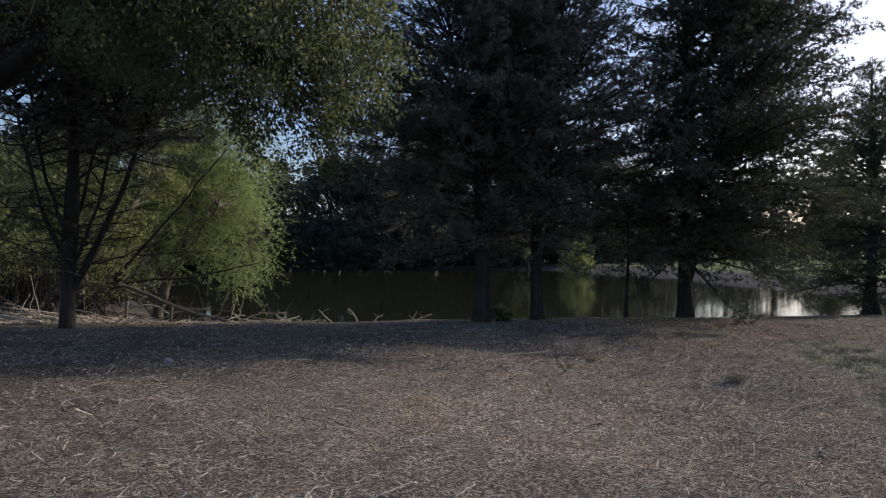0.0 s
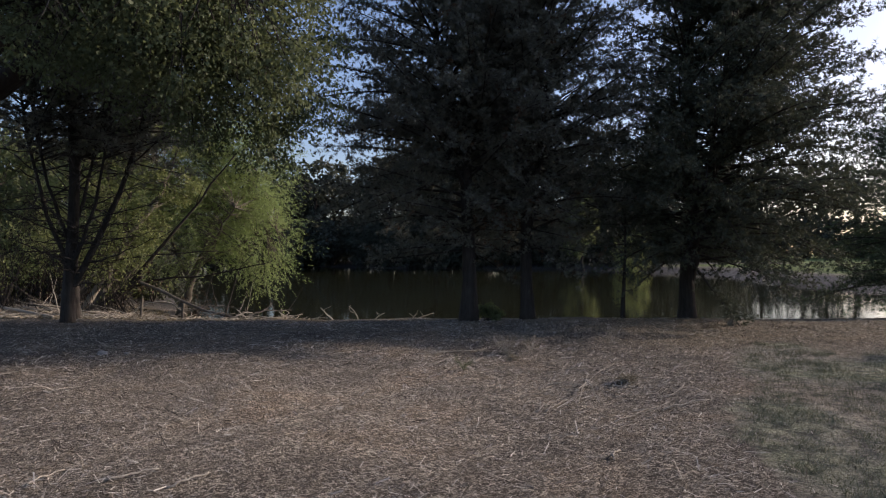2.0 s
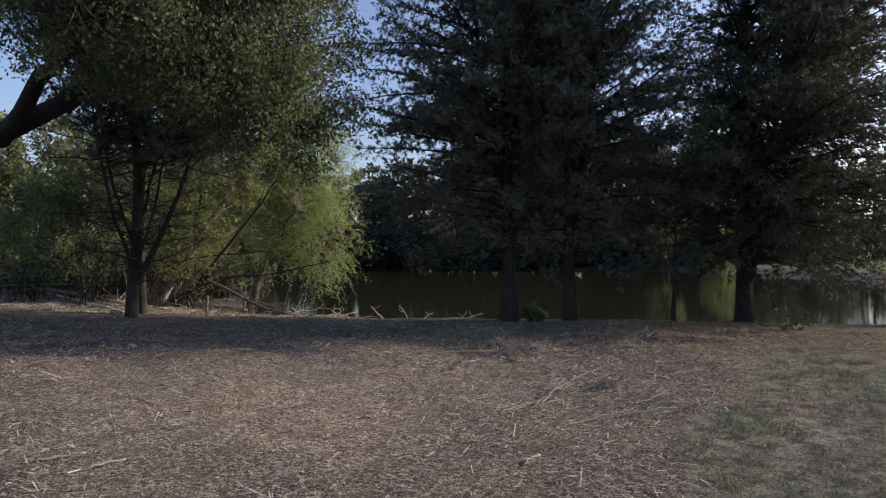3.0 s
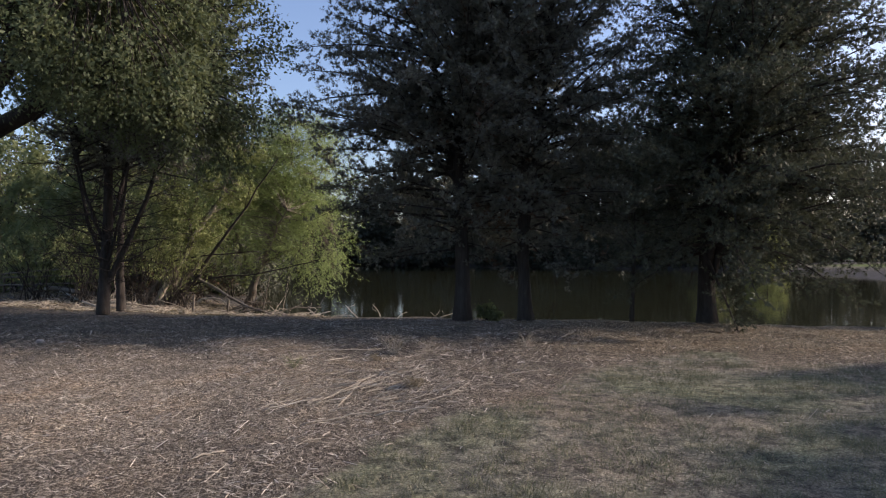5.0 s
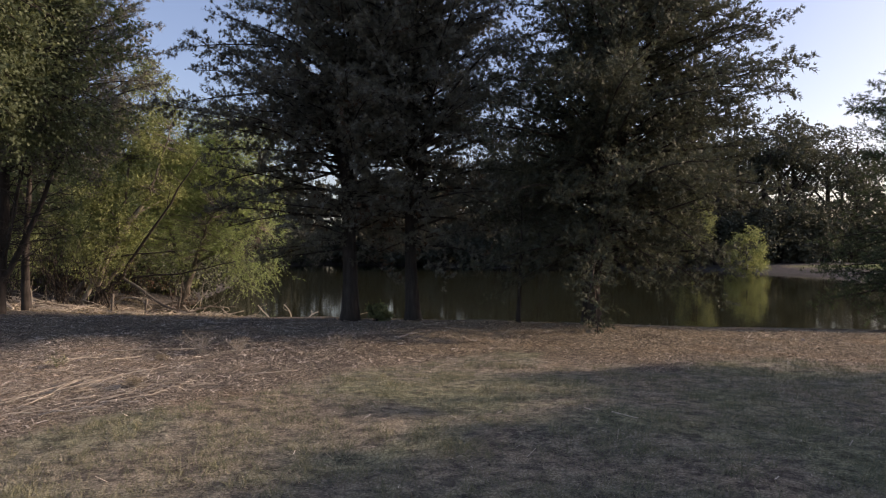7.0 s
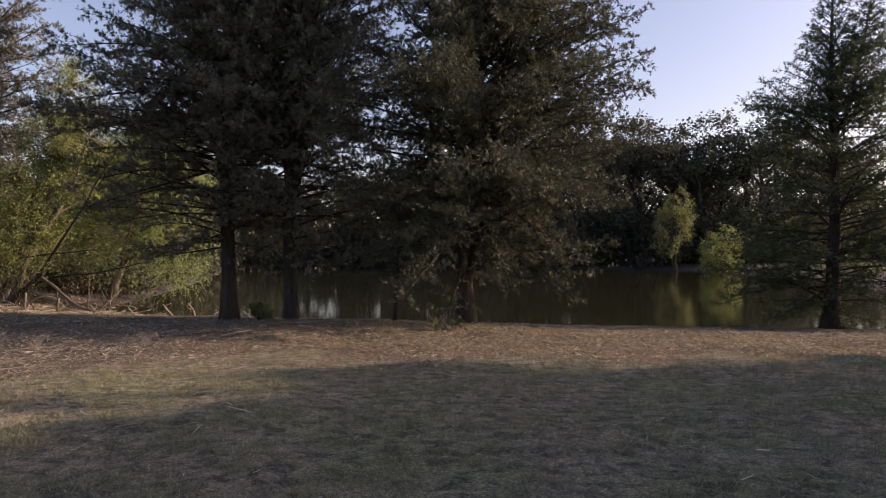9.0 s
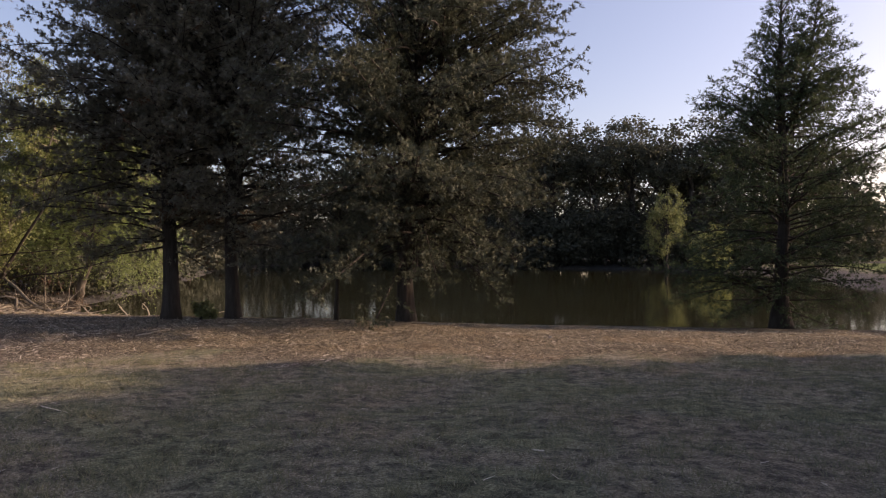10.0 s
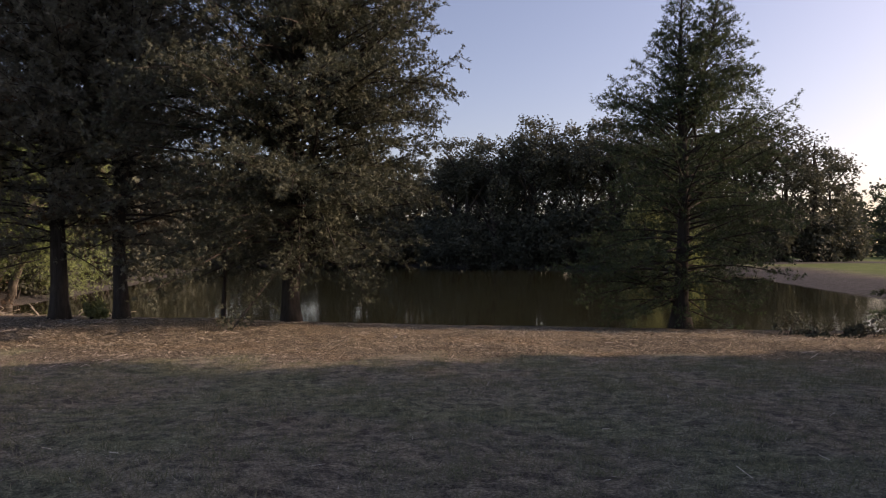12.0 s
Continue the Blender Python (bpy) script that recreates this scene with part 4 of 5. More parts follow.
# ---- ground cover ----
def ground_cover():
    rng = np.random.default_rng(3)
    # mulch slivers, thinner away from the path of the camera
    n = 420000
    x, y = rng.uniform(-13, 20, n), 2.0 + 14.5 * rng.uniform(0, 1, n) ** 2.0
    keep = rng.uniform(0, 1, n) > np.clip(turf_share(x, y) * 1.2 - 0.08, 0, 0.965)
    heap = np.sin(1.7 * x + 0.8 * y) * np.sin(1.3 * y - 0.7 * x) + 0.7 * np.sin(4.3 * x - 2.9 * y) * np.sin(3.7 * y + 1.9 * x)
    keep &= rng.uniform(-2.0, 0.6, n) < heap
    x, y = x[keep], y[keep]
    n = len(x)
    L = np.exp(rng.normal(math.log(0.033), 0.62, n)).clip(0.012, 0.24)
    W = np.minimum(0.0018 + L * rng.uniform(0.02, 0.10, n), 0.006) * (1 + 0.09 * np.clip(y - 4, 0, 8))
    a = rng.normal(0.25, 0.95, n) + math.pi * (rng.uniform(0, 1, n) > 0.5)
    d = unit(np.stack([np.cos(a), np.sin(a), rng.normal(0.0, 0.30, n)], 1))
    s = unit(np.cross(d, np.stack([rng.normal(0, 0.4, n), rng.normal(0, 0.4, n), np.ones(n)], 1)))
    c = np.stack([x, y, ground_z(x, y) + 0.003 + np.abs(d[:, 2]) * L * 0.5 + rng.uniform(0, 0.012, n)], 1)
    lo, hi = c - d * L[:, None] / 2, c + d * L[:, None] / 2
    w = s * W[:, None] / 2
    v = np.stack([lo - w, lo + w, hi + w * 0.7, hi - w * 0.7], 1).reshape(-1, 3)
    rust = needle_cover(x, y) > rng.uniform(0.2, 1.0, n)
    q = v.reshape(-1, 4, 3)
    tagged(new("needle_litter", mesh("needle_litter", q[rust], np.arange(4 * rust.sum()).reshape(-1, 4), NEEDLES)), "rust-brown fallen needles and bark shreds below the trees", "litter", kind="stuff")
    v, n = q[~rust], int((~rust).sum())
    f = np.arange(4 * n).reshape(-1, 4)
    tagged(new("wood_mulch", mesh("wood_mulch", v, f, CHIPS)), "loose pale brown wood chips and straw strewn on the bank", "mulch", kind="stuff")
    # a few thicker chips
    n = 2600
    x, y = rng.uniform(-13, 22, n), 2.0 + 12 * rng.uniform(0, 1, n) ** 1.4
    keep = rng.uniform(0, 1, n) > np.clip(turf_share(x, y) * 1.3, 0, 0.985)
    x, y = x[keep], y[keep]
    n = len(x)
    L = np.exp(rng.normal(math.log(0.055), 0.5, n)).clip(0.02, 0.22)
    W = np.minimum(L * rng.uniform(0.08, 0.2, n), 0.010) + 0.002
    a = rng.uniform(0, 6.28, n)
    d = unit(np.stack([np.cos(a), np.sin(a), rng.normal(0.0, 0.14, n)], 1))
    s = unit(np.cross(d, np.stack([rng.normal(0, 0.25, n), rng.normal(0, 0.25, n), np.ones(n)], 1)))
    u = np.cross(s, d)
    c = np.stack([x, y, ground_z(x, y) + 0.006 + np.abs(d[:, 2]) * L * 0.5], 1)
    lo, hi = c - d * L[:, None] / 2, c + d * L[:, None] / 2
    w, t = s * W[:, None] / 2, u * W[:, None] * 0.45
    v = np.stack([lo - w, lo + t, lo + w, hi + w * 0.6, hi + t, hi - w * 0.6], 1).reshape(-1, 3)
    k = np.arange(n)[:, None] * 6
    f = np.concatenate([k + [0, 1, 4, 5], k + [1, 2, 3, 4]])
    tagged(new("wood_chips", mesh("wood_chips", v, f, CHIPS)), "thicker split wood chips scattered over the mulch", "mulch", kind="stuff")
    # grass
    for nm, count, mat, hgt, lab, seed in (("dry_grass", 150000, BLADES, (0.012, 0.052), "short dry olive grass on the open bank", 1), ("green_grass", 60000, GREEN_BLADES, (0.014, 0.050), "greener grass tufts among the dry turf", 2)):
        r2 = np.random.default_rng(40 + seed)
        x, y = r2.uniform(-1, 22, count), 1.8 + 9.2 * r2.uniform(0, 1, count) ** 1.35
        tuft = np.sin(2.1 * x + 1.3 * y + 3 * seed) * np.sin(1.7 * y - 0.9 * x) + 0.6 * np.sin(5.3 * x - 3.7 * y) * np.sin(4.1 * y + 2.0 * x)
        keep = (r2.uniform(0, 1, count) < turf_share(x, y)) & (tuft > (-0.35 if seed == 1 else 0.12))
        x, y, tuft = x[keep], y[keep], tuft[keep]
        m = len(x)
        h = r2.uniform(*hgt, m) * (0.8 + 0.35 * np.clip(tuft, -0.5, 1))
        a = r2.uniform(0, 2 * math.pi, m)
        side = np.stack([np.cos(a), np.sin(a), np.zeros(m)], 1) * r2.uniform(0.0016, 0.0034, m)[:, None]
        lean = np.stack([r2.normal(0, 1.0, m), r2.normal(0, 0.8, m), np.zeros(m)], 1) * h[:, None]
        g = np.stack([x, y, ground_z(x, y) - 0.004], 1)
        tip = g + lean + [0, 0, 1] * h[:, None]
        v = np.stack([g - side, g + side, tip], 1).reshape(-1, 3)
        tagged(new(nm, mesh(nm, v, np.arange(3 * m).reshape(-1, 3), mat)), lab, "grass", kind="stuff")


ground_cover()


def grass_tufts():
    rng = np.random.default_rng(77)
    n = 2300
    cx, cy = rng.uniform(0.2, 18, n), 2.3 + 7.6 * rng.uniform(0, 1, n) ** 1.25
    keep = turf_share(cx, cy) > 0.6
    cx, cy = cx[keep], cy[keep]
    m = 44
    x = np.repeat(cx, m) + rng.normal(0, 0.07, len(cx) * m)
    y = np.repeat(cy, m) + rng.normal(0, 0.07, len(cx) * m)
    k = len(x)
    h = rng.uniform(0.03, 0.11, k) * np.repeat(rng.uniform(0.6, 1.1, len(cx)), m)
    a = rng.uniform(0, 6.28, k)
    side = np.stack([np.cos(a), np.sin(a), np.zeros(k)], 1) * 0.0024
    g = np.stack([x, y, ground_z(x, y) - 0.004], 1)
    tip = g + np.stack([rng.normal(0, 0.8, k), rng.normal(0, 0.8, k), np.ones(k)], 1) * h[:, None]
    v = np.stack([g - side, g + side, tip], 1).reshape(-1, 3)
    tagged(new("grass_tufts", mesh("grass_tufts", v, np.arange(3 * k).reshape(-1, 3), GREEN_BLADES)), "raised grey-green grass tufts in the dry turf", "grass", kind="stuff")


grass_tufts()


# ---- small things on the bank ----
def rod(name, pts, r0, r1, mat, rng, sides=7, n=8, wobble=0.006):
    w = bent(pts, n, rng, wobble)
    v, f = tube(w, np.linspace(r0, r1, n), sides, rng, 0.06)
    caps = [np.array([list(range(sides))[::-1]]), np.array([list(range(len(v) - sides, len(v)))])]
    return mesh(name, v, [f], mat, True) if sides > 8 else mesh_capped(name, v, f, caps, mat)


def mesh_capped(name, v, f, caps, mat):
    return mesh(name, v, [f, *caps], mat, True)


def loose_sticks():
    rng = np.random.default_rng(17)
    # ends on the plan, thickness, height of the far end over the ground
    for x0, y0, x1, y1, r, up in ((0.28, 5.70, 0.40, 6.45, 0.011, 0.10), (-0.38, 5.48, 0.10, 5.92, 0.011, 0.02), (0.82, 6.36, 1.02, 6.66, 0.010, 0.07), (3.20, 11.42, 3.55, 12.0, 0.020, 0.05), (-0.44, 8.3, -0.22, 8.78, 0.013, 0.03),
                                  (1.04, 5.76, 1.52, 6.22, 0.009, 0.02), (-0.24, 4.2, -0.40, 3.96, 0.014, 0.01), (0.28, 4.35, 0.42, 4.51, 0.009, 0.01), (-3.84, 4.07, -3.55, 4.22, 0.014, 0.015), (-4.30, 4.07, -4.18, 4.34, 0.012, 0.02),
                                  (-0.46, 5.50, -0.12, 5.80, 0.010, 0.03), (-1.04, 8.2, -0.61, 8.56, 0.011, 0.06), (0.66, 6.45, 1.06, 6.79, 0.010, 0.09), (0.06, 5.76, 0.48, 6.50, 0.010, 0.12), (0.73, 5.31, 1.30, 5.42, 0.013, 0.03),
                                  (0.10, 5.03, 0.84, 5.42, 0.010, 0.04), (-5.38, 7.2, -5.17, 7.4, 0.013, 0.01), (-0.79, 8.66, -0.89, 7.92, 0.010, 0.05), (0.14, 6.1, 1.06, 7.04, 0.009, 0.14), (-1.02, 7.5, -0.68, 7.97, 0.009, 0.06),
                                  (-3.42, 3.9, -3.2, 4.07, 0.015, 0.015), (0.6, 9.5, 1.2, 9.9, 0.009, 0.03), (-1.2, 9.3, 0.1, 9.8, 0.011, 0.02), (1.9, 7.2, 2.5, 7.5, 0.009, 0.02), (-6.6, 8.2, -6.2, 8.5, 0.011, 0.02), (-4.06, 9.78, -3.86, 9.84, 0.020, 0.01), (-2.6, 9.4, -2.1, 9.6, 0.010, 0.02)):
        a, b = np.array([x0, y0, float(ground_z(x0, y0)) + r * 0.6]), np.array([x1, y1, float(ground_z(x1, y1)) + r * 0.6 + up])
        mid = (a + b) / 2 + np.append(rng.normal(0, 0.02, 2), 0.01)
        me = rod("stick", [a * 0, mid - a, b - a], r * 0.62, r * 0.36, PALE_WOOD, rng)
        ob = tagged(new("stick", me), "dry bleached stick lying on the mulch", "stick", "sticks on the mulch")
        ob.location = a
    # washed-up branches along the water's edge
    for x, y, dx, dy, dz, r in ((-5.0, 20.6, -0.35, 0.1, 0.34, 0.022), (-4.2, 20.5, 0.6, 0.1, 0.05, 0.025), (-3.6, 20.6, -0.45, 0.2, 0.26, 0.028), (-3.2, 20.5, 0.7, -0.1, 0.08, 0.02), (-2.3, 20.5, -0.42, 0.1, 0.42, 0.026), (-1.5, 20.4, -0.3, 0.1, 0.46, 0.022),
                                (-1.0, 20.5, 0.35, 0.1, 0.22, 0.018), (-0.2, 20.5, 0.9, 0.0, 0.12, 0.026), (0.2, 20.4, 0.8, 0.2, 0.20, 0.02), (-6.0, 20.8, -0.2, 0.1, 0.22, 0.016), (0.5, 20.3, -0.35, 0.1, 0.24, 0.014), (-4.6, 20.7, 1.3, 0.2, 0.16, 0.024), (-5.6, 20.9, 1.6, -0.2, 0.10, 0.022)):
        a = np.array([x, y, float(ground_z(x, y)) + r * 0.5])
        tree = thing("fallen_branch", a, "bleached broken branch washed up at the water's edge", "branch", "branches at the water's edge")
        end = np.array([dx, dy, dz])
        stem = part("stem", rod("stem", [(0, 0, 0), end * 0.5 + rng.normal(0, 0.04, 3) + [0, 0, 0.03], end], r, r * 0.5, PALE_WOOD, rng), tree)
        side = end * 0.55
        part("twig", rod("twig", [side, side + rng.normal(0, 0.10, 3) + [0, 0, 0.10], side + rng.normal(0, 0.16, 3) + [0, 0, 0.20]], r * 0.45, r * 0.2, PALE_WOOD, rng), stem)


loose_sticks()


def straw_heap():
    """Long stalks raked into a loose heap at the edge of the grass."""
    rng = np.random.default_rng(61)
    n = 260
    x, y = rng.normal(0.4, 0.75, n), rng.normal(6.5, 0.8, n)
    bits = []
    for px, py in zip(x, y):
        a, L = rng.normal(0.5, 0.8), rng.uniform(0.08, 0.36)
        p = np.array([px, py, float(ground_z(px, py)) + abs(rng.normal(0.012, 0.02))])
        e = p + [L * math.cos(a), L * math.sin(a), rng.normal(0.02, 0.035)]
        bits.append(tube(np.stack([p, (p + e) / 2 + rng.normal(0, 0.012, 3) + [0, 0, 0.012], e]), [0.0032, 0.003, 0.0015], 4))
    v, f = joined(bits)
    tagged(new("straw_heap", mesh("straw_heap", v, f, PALE_WOOD, True)), "loose heap of pale dry stalks at the grass edge", "straw", kind="stuff")


straw_heap()


def bank_wood():
    rng = np.random.default_rng(29)

    def branch(label, pts, r0, r1, mat, twigs=0, name="fallen_branch", cat="branch"):
        a = np.array(pts[0], float)
        tree = thing(name, a, label, cat)
        rel = [np.array(p, float) - a for p in pts]
        stem = part("stem", rod("stem", rel, r0, r1, mat, rng, 8, 12, 0.02), tree)
        for _ in range(twigs):
            q = rng.uniform(0.3, 0.95) * (len(rel) - 1)
            b = np.array([np.interp(q, range(len(rel)), [p[k] for p in rel]) for k in range(3)])
            out = rng.normal(0, 0.45, 3) + [0.2, 0, 0.15]
            part("twig", rod("twig", [b, b + out * 0.6, b + out * 1.1 + [0, 0, 0.1]], r1 * 0.8, r1 * 0.25, mat, rng, 5, 6, 0.01), stem)

    branch("long grey fallen branch propped from the willow down to the mulch", [(-9.7, 23.9, 0.75), (-8.2, 22.9, 0.25), (-6.6, 21.8, -0.35), (-5.4, 21.0, -0.62), (-4.4, 20.8, -0.66)], 0.06, 0.035, GREY_BARK, 2)
    branch("thin dark leaning stem rising past the willow", [(-9.9, 23.6, -0.2), (-8.6, 23.3, 1.3), (-7.2, 22.9, 3.0), (-5.6, 22.4, 5.0)], 0.085, 0.02, BARK, 5, "dead_tree", "tree")
    branch("dark bent branch reaching out over the water", [(-9.6, 23.8, 0.2), (-8.6, 23.6, 0.62), (-6.6, 23.4, 0.72), (-4.6, 23.4, 1.2)], 0.05, 0.015, BARK, 5)
    branch("dark branch bowed across the thicket", [(-11.6, 23.4, 0.6), (-10.0, 23.2, 1.25), (-8.2, 23.0, 1.5), (-6.4, 22.8, 1.6)], 0.045, 0.015, BARK, 6)
    branch("dark rotten trunk leaning by the water", [(-10.3, 23.4, -0.4), (-9.6, 23.4, 0.2), (-8.9, 23.3, 0.7)], 0.15, 0.06, BARK, 2, "dead_tree", "tree")
    branch("pale split trunk leaning in the thicket", [(-11.4, 23.8, -0.4), (-10.7, 23.8, 0.5), (-10.0, 23.8, 1.3)], 0.12, 0.05, GREY_BARK, 2, "dead_tree", "tree")
    branch("bleached crooked branch by the stakes", [(-8.9, 22.4, -0.45), (-8.3, 22.3, -0.05), (-7.6, 22.2, -0.15), (-7.2, 22.1, -0.5)], 0.03, 0.02, PALE_WOOD, 2)
    branch("bleached branch lying on the littered bank", [(-11.0, 20.4, -0.32), (-10.2, 20.3, -0.3), (-9.0, 20.2, -0.34)], 0.03, 0.02, PALE_WOOD, 1)
    branch("bleached branch lying on the littered bank", [(-12.4, 21.6, -0.2), (-11.5, 21.2, -0.2), (-10.6, 20.9, -0.28)], 0.035, 0.02, PALE_WOOD, 1)
    branch("long bleached fallen trunk lying across the littered bank", [(x, y, float(ground_z(x, y)) + 0.05) for x, y in ((-18.6, 28.2), (-16.4, 26.2), (-14.2, 23.6), (-12.0, 20.9), (-10.0, 18.9))], 0.075, 0.035, PALE_WOOD, 1, "log", "log")
    branch("pale leaning trunk in the thicket", [(-11.0, 23.9, -0.5), (-9.8, 23.9, 1.7), (-8.5, 23.9, 3.45)], 0.13, 0.06, PALE_WOOD, 3, "dead_tree", "tree")
    branch("grey leaning trunk in the thicket", [(-10.7, 23.6, -0.5), (-9.9, 23.6, 0.3), (-9.1, 23.6, 1.1)], 0.11, 0.06, GREY_BARK, 2, "dead_tree", "tree")
    branch("grey leaning trunk in the thicket", [(-11.6, 24.0, -0.3), (-11.1, 24.0, 0.3), (-10.6, 24.0, 0.9)], 0.09, 0.05, GREY_BARK, 2, "dead_tree", "tree")
    for k in range(16):
        x, y = rng.uniform(-12.5, -4.6), rng.uniform(20.2, 23.2)
        if shore_distance(x, y) < 0.4:
            continue
        a, L, up = rng.uniform(-0.9, 0.9) + math.pi * (rng.random() < 0.5), rng.uniform(0.9, 2.4), rng.uniform(0.0, 0.5)
        z = float(ground_z(x, y))
        ex, ey = x + L * math.cos(a), y + L * math.sin(a) * 0.5
        r = rng.uniform(0.014, 0.032)
        branch("dead branch lying in the litter by the water", [(x, y, z + r), ((x + ex) / 2, (y + ey) / 2, z + 0.06 + up * 0.6), (ex, ey, max(float(ground_z(ex, ey)), -0.8) + up)], r, r * 0.45, (PALE_WOOD, GREY_BARK)[k % 2], 3)
    # twigs and leaf litter
    n = 900
    lx, ly = rng.uniform(-15, -3.2, n), rng.uniform(18.4, 23.5, n)
    keep = shore_distance(lx, ly) > 0.3
    lx, ly = lx[keep], ly[keep]
    bits = []
    for x, y in zip(lx, ly):
        a, L = rng.uniform(0, 6.28), rng.uniform(0.15, 0.8)
        p = np.array([x, y, float(ground_z(x, y)) + 0.01])
        e = p + [L * math.cos(a), L * math.sin(a), abs(rng.normal(0.03, 0.06))]
        bits.append(tube(np.stack([p, (p + e) / 2 + rng.normal(0, 0.02, 3), e]), [0.010, 0.008, 0.004], 4))
    v, f = joined(bits)
    tagged(new("twig_litter", mesh("twig_litter", v, f, PALE_WOOD, True)), "bleached twigs littering the bank by the water", "twigs", kind="stuff")
    n = 9000
    lx, ly = rng.uniform(-18, -2.6, n), rng.uniform(18.2, 27, n)
    keep = shore_distance(lx, ly) > 0.2
    lx, ly = lx[keep], ly[keep]
    P = np.stack([lx, ly, ground_z(lx, ly) + 0.01], 1)
    D = np.stack([rng.normal(size=len(lx)), rng.normal(size=len(lx)), rng.normal(0.1, 0.2, len(lx))], 1)
    v, f = blades(P, D, rng.uniform(0.06, 0.14, len(lx)), 0.05, rng)
    tagged(new("leaf_litter", mesh("leaf_litter", v, f, STRAW)), "dry fallen leaves littering the bank", "leaves", kind="stuff")
    branch("mossy log lying among the brush", [(-16.5, 25.5, 0.1), (-14.8, 24.6, 0.0), (-13.2, 23.8, -0.12)], 0.11, 0.08, GREY_BARK, 1, "log", "log")
    for x, y, h in ((-8.5, 21.8, 0.62), (-7.2, 21.7, 0.55)):
        g = at(x, y)
        st = tagged(new("stake", rod("stake", [(0, 0, -0.2), (0.01, 0, h * 0.5), (0.03, 0.01, h)], 0.045, 0.04, GREY_BARK, rng)), "short weathered wooden stake near the water", "stake", "stakes near the water")
        st.location = g
    # low rail fence in the thicket
    fence = thing("rail_fence", at(-15.3, 24.8), "weathered low wooden rail fence in the thicket", "fence")
    for dx in (-2.6, 1.3):
        part("post", rod("post", [(dx, 0, -0.3), (dx, 0, 0.5), (dx, 0, 0.85)], 0.05, 0.045, GREY_BARK, rng), fence)
    for z in (0.42, 0.74):
        part("rail", rod("rail", [(-2.9, -0.1, z - 0.06), (-0.9, -0.1, z), (1.6, -0.1, z + 0.05)], 0.035, 0.03, GREY_BARK, rng, 8, 10, 0.004), fence)
    part("rail", rod("rail", [(-3.0, -0.2, 0.80), (-1.2, -0.2, 0.94), (0.6, -0.2, 1.08)], 0.03, 0.035, GREY_BARK, rng, 8, 10, 0.004), fence)
    # brush: fans of thin stems with a few leaves
    for x, y, h, leaf, n in ((-12.5, 24.6, 1.6, BROWN_LEAF, 20), (-13.3, 25.2, 1.8, BROWN_LEAF, 20), (-11.6, 24.4, 1.4, BROWN_LEAF, 18), (-11.6, 25.6, 1.8, BROWN_LEAF, 20), (-13.2, 27.2, 2.2, BUSH_LEAF, 20), (-18.5, 25.5, 1.8, BUSH_LEAF, 18), (-10.6, 27.0, 1.8, BROWN_LEAF, 18),
                             (-7.4, 25.0, 0.9, BROWN_LEAF, 14), (1.95, 16.9, 0.42, BUSH_LEAF, 10)):
        limbs = []
        for k in range(n):
            a = rng.uniform(0, 6.28)
            o = rng.uniform(0.2, 0.75) * h
            limbs.append(("stem", [(0.3 * h * rng.normal(), 0.2 * h * rng.normal(), -0.1), (o * 0.5 * math.cos(a), o * 0.5 * math.sin(a), h * 0.5), (o * math.cos(a), o * math.sin(a), h * rng.uniform(0.6, 1.1))], 0.016, 0.005))
        bare = leaf is BROWN_LEAF
        broadleaf("brush", at(x, y), limbs, [((0, 0, h * 0.75), (h * 0.7, h * 0.6, h * 0.4)), ((0.2, -0.1, h * 0.4), (h * 0.7, h * 0.5, h * 0.35))], rng, leaf,
                  "brush of thin brown stems with withered leaves" if bare else "green brush with thin tangled stems on the bank", "brush", "brush on the bank", clusters=34, per=9 if bare else 44, size=(0.05, 0.10) if h < 1 else (0.09, 0.15), spread=0.16 * h, bark=BARK, twig_r=0.006, shell=0.3)


bank_wood()


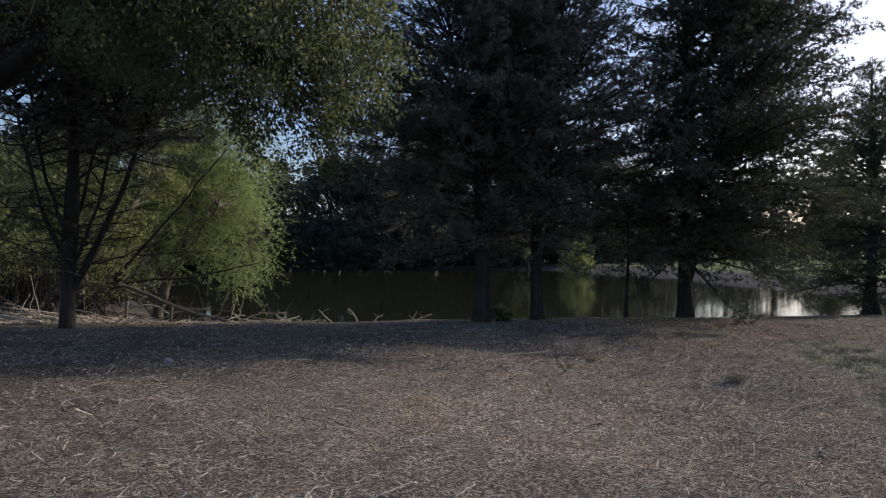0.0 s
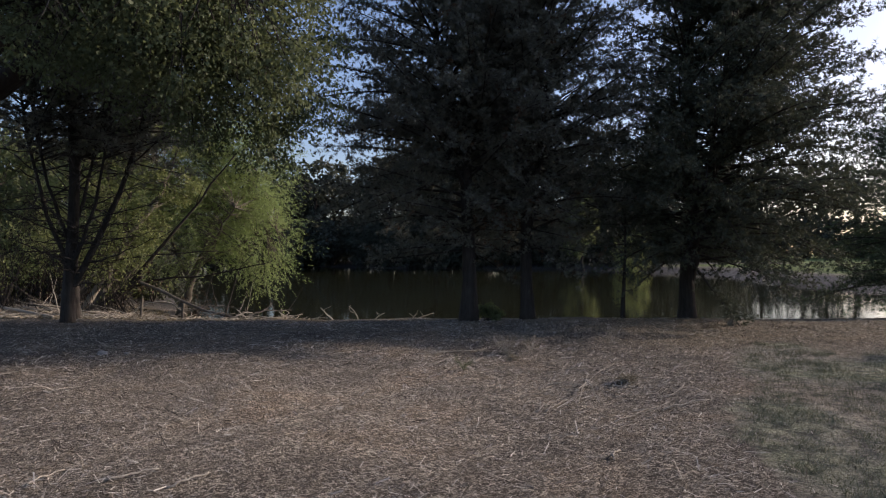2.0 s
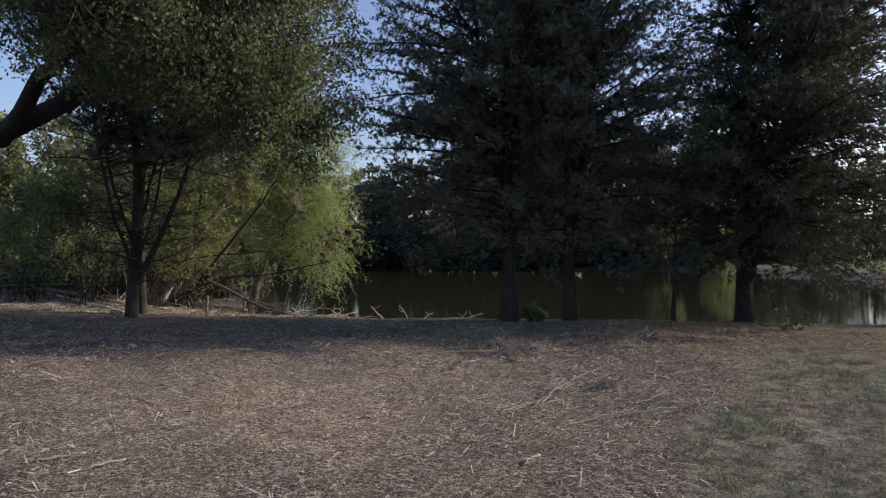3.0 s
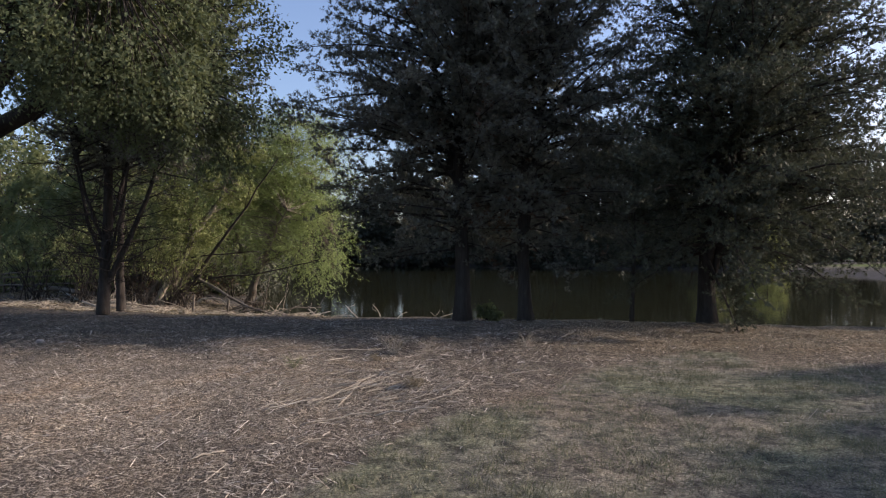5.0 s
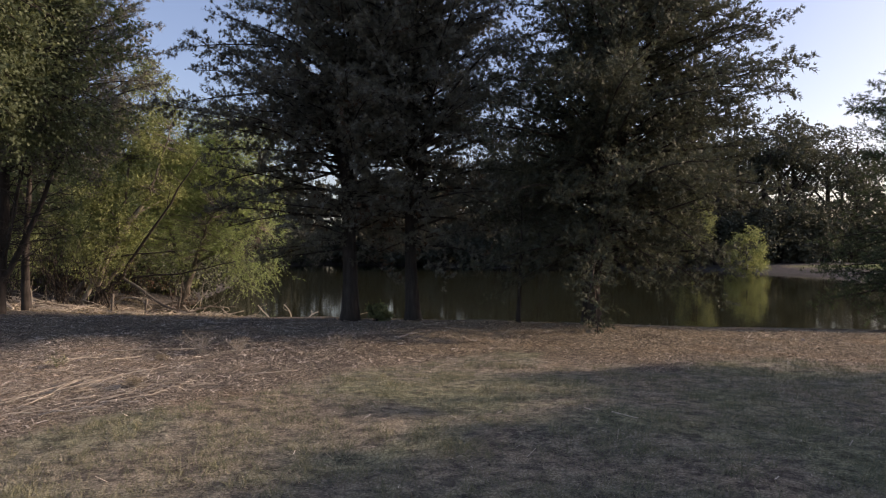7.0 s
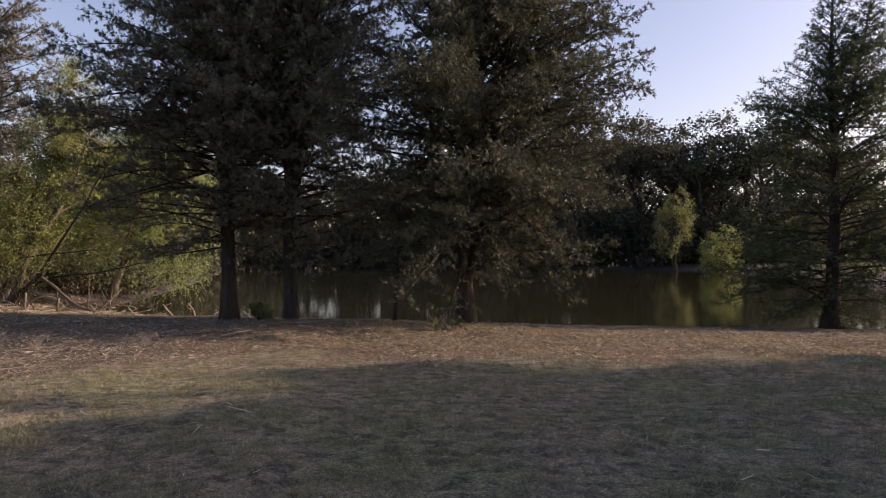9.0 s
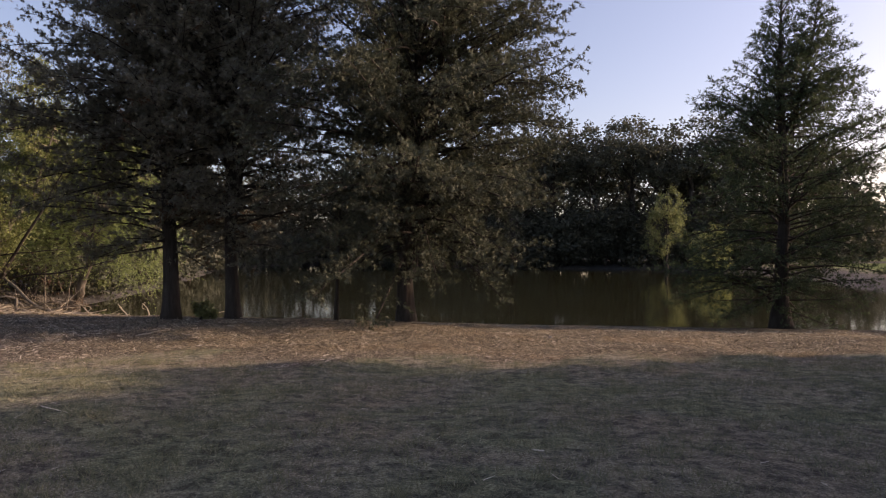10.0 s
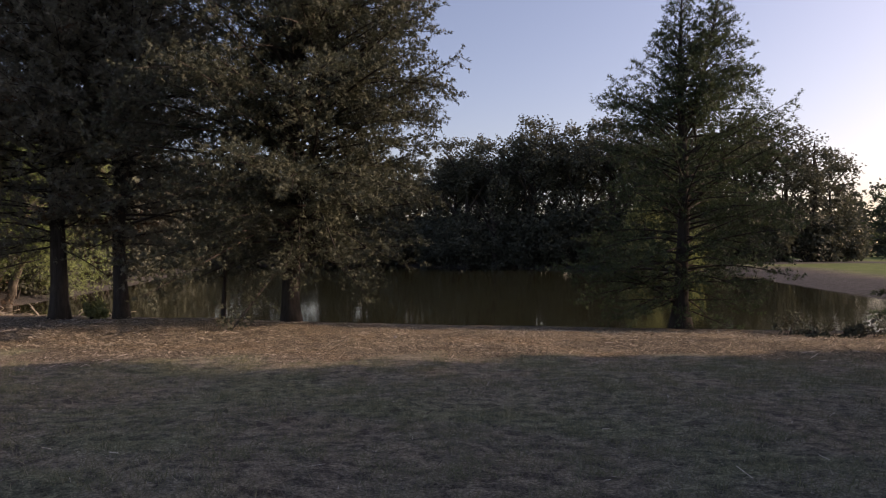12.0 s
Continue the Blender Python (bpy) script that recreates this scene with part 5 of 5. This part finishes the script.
def weeds():
    rng = np.random.default_rng(31)
    for x, y, h, n, mat, lab in ((0.37, 9.5, 0.34, 26, STRAW, "dry dead weed standing on the mulch"), (0.85, 9.75, 0.28, 20, STRAW, "dry dead weed standing on the mulch"), (7.1, 13.5, 0.20, 60, STRAW, "pale dry grass tuft at the crest of the bank"),
                                 (0.95, 6.5, 0.10, 60, STRAW, "tangled straw tuft among the mulch"), (0.2, 8.6, 0.08, 40, STRAW, "tangled straw tuft among the mulch"), (2.5, 10.1, 0.26, 14, STRAW, "dry dead weed standing on the mulch")):
        stems, P, D = [], [], []
        for k in range(n):
            a, o = rng.uniform(0, 6.28), rng.uniform(0.2, 0.9) * h
            tip = np.array([o * math.cos(a), o * math.sin(a), h * rng.uniform(0.5, 1.0)])
            base = np.append(rng.normal(0, 0.04, 2), 0)
            stems.append(tube(np.stack([base, base + tip * [0.35, 0.35, 0.6], base + tip]), [0.0035, 0.003, 0.0015], 3))
            for q in (0.6, 0.8, 1.0):
                P.append(base + tip * q + rng.normal(0, 0.01, (3, 3)))
                D.append(rng.normal(0, 1, (3, 3)))
        weed = thing("weed", at(x, y), lab, "weed")
        v, f = joined(stems)
        tagged(part("stalk_tuft", mesh("stalk_tuft", v, f, PALE_WOOD, True), weed), kind="stuff")
        P, D = np.concatenate(P), np.concatenate(D)
        v, f = blades(P, D, rng.uniform(0.025, 0.06, len(P)), 0.005, rng)
        tagged(part("foliage", mesh("foliage", v, f, mat), weed), kind="stuff")
    # one small green plant in the mulch
    weed = thing("weed", at(-0.72, 7.65), "small green weed growing through the mulch", "weed")
    leafy, stalks = [], []
    for k in range(16):
        a, h = k * 2.4, rng.uniform(0.07, 0.17)
        tip = np.array([0.12 * math.cos(a), 0.12 * math.sin(a), h])
        stalks.append(tube(np.stack([[0, 0, -0.01], tip * [0.4, 0.4, 0.7], tip]), [0.003, 0.0025, 0.001], 3))
        leafy.append(blades(tip * rng.uniform(0.4, 1.0, (5, 1)), rng.normal(0, 0.6, (5, 3)) + tip * 5, rng.uniform(0.04, 0.08, 5), 0.010, rng))
    v, f = joined(stalks)
    tagged(part("stalk_tuft", mesh("stalk_tuft", v, f, GREEN_BLADES, True), weed), kind="stuff")
    v, f = joined(leafy)
    tagged(part("foliage", mesh("foliage", v, f, GREEN_BLADES), weed), kind="stuff")
    # low leafy plants at the crest by the water
    for x, y, w, h in ((19.2, 14.8, 0.35, 0.48), (20.1, 14.5, 0.5, 0.30), (20.8, 14.4, 0.45, 0.36), (20.4, 14.3, 0.3, 0.26), (19.6, 14.6, 0.25, 0.2)):
        limbs = [("stem", [(0, 0, -0.05), (w * 0.3 * math.cos(k * 1.3), w * 0.3 * math.sin(k * 1.3), h * 0.5), (w * math.cos(k * 1.3), w * math.sin(k * 1.3), h)], 0.006, 0.003) for k in range(6)]
        broadleaf("leafy_plant", at(x, y), limbs, [((0, 0, h * 0.6), (w, w * 0.7, h * 0.5))], rng, WOOD_LEAF, "low dark broad-leaved plant at the pond's edge", "plant", "plants at the pond's edge",
                  clusters=26, per=9, size=(0.06, 0.10), slim=0.6, spread=0.07, twig_r=0.004)


weeds()


def stones():
    """Pale stones half sunk in the mulch at the edge of the shade."""
    rng = np.random.default_rng(43)
    for x, y, w, h in ((-5.8, 10.0, 0.075, 0.05), (-5.5, 10.12, 0.035, 0.022), (10.9, 12.2, 0.04, 0.03)):
        bm = bmesh.new()
        bmesh.ops.create_icosphere(bm, subdivisions=2, radius=1.0)
        for v in bm.verts:
            k = 1 + 0.16 * math.sin(3.1 * v.co.x + 7 * x) * math.cos(2.3 * v.co.y + v.co.z) + rng.normal(0, 0.035)
            v.co = Vector((v.co.x * w * k, v.co.y * w * 0.75 * k, v.co.z * h * k))
        me = bpy.data.meshes.new("stone")
        bm.to_mesh(me)
        bm.free()
        me.materials.append(STONE)
        ob = tagged(new("stone", me), "small pale stone half sunk in the mulch", "stone", "stones in the mulch")
        ob.location = at(x, y, h * 0.35)


stones()
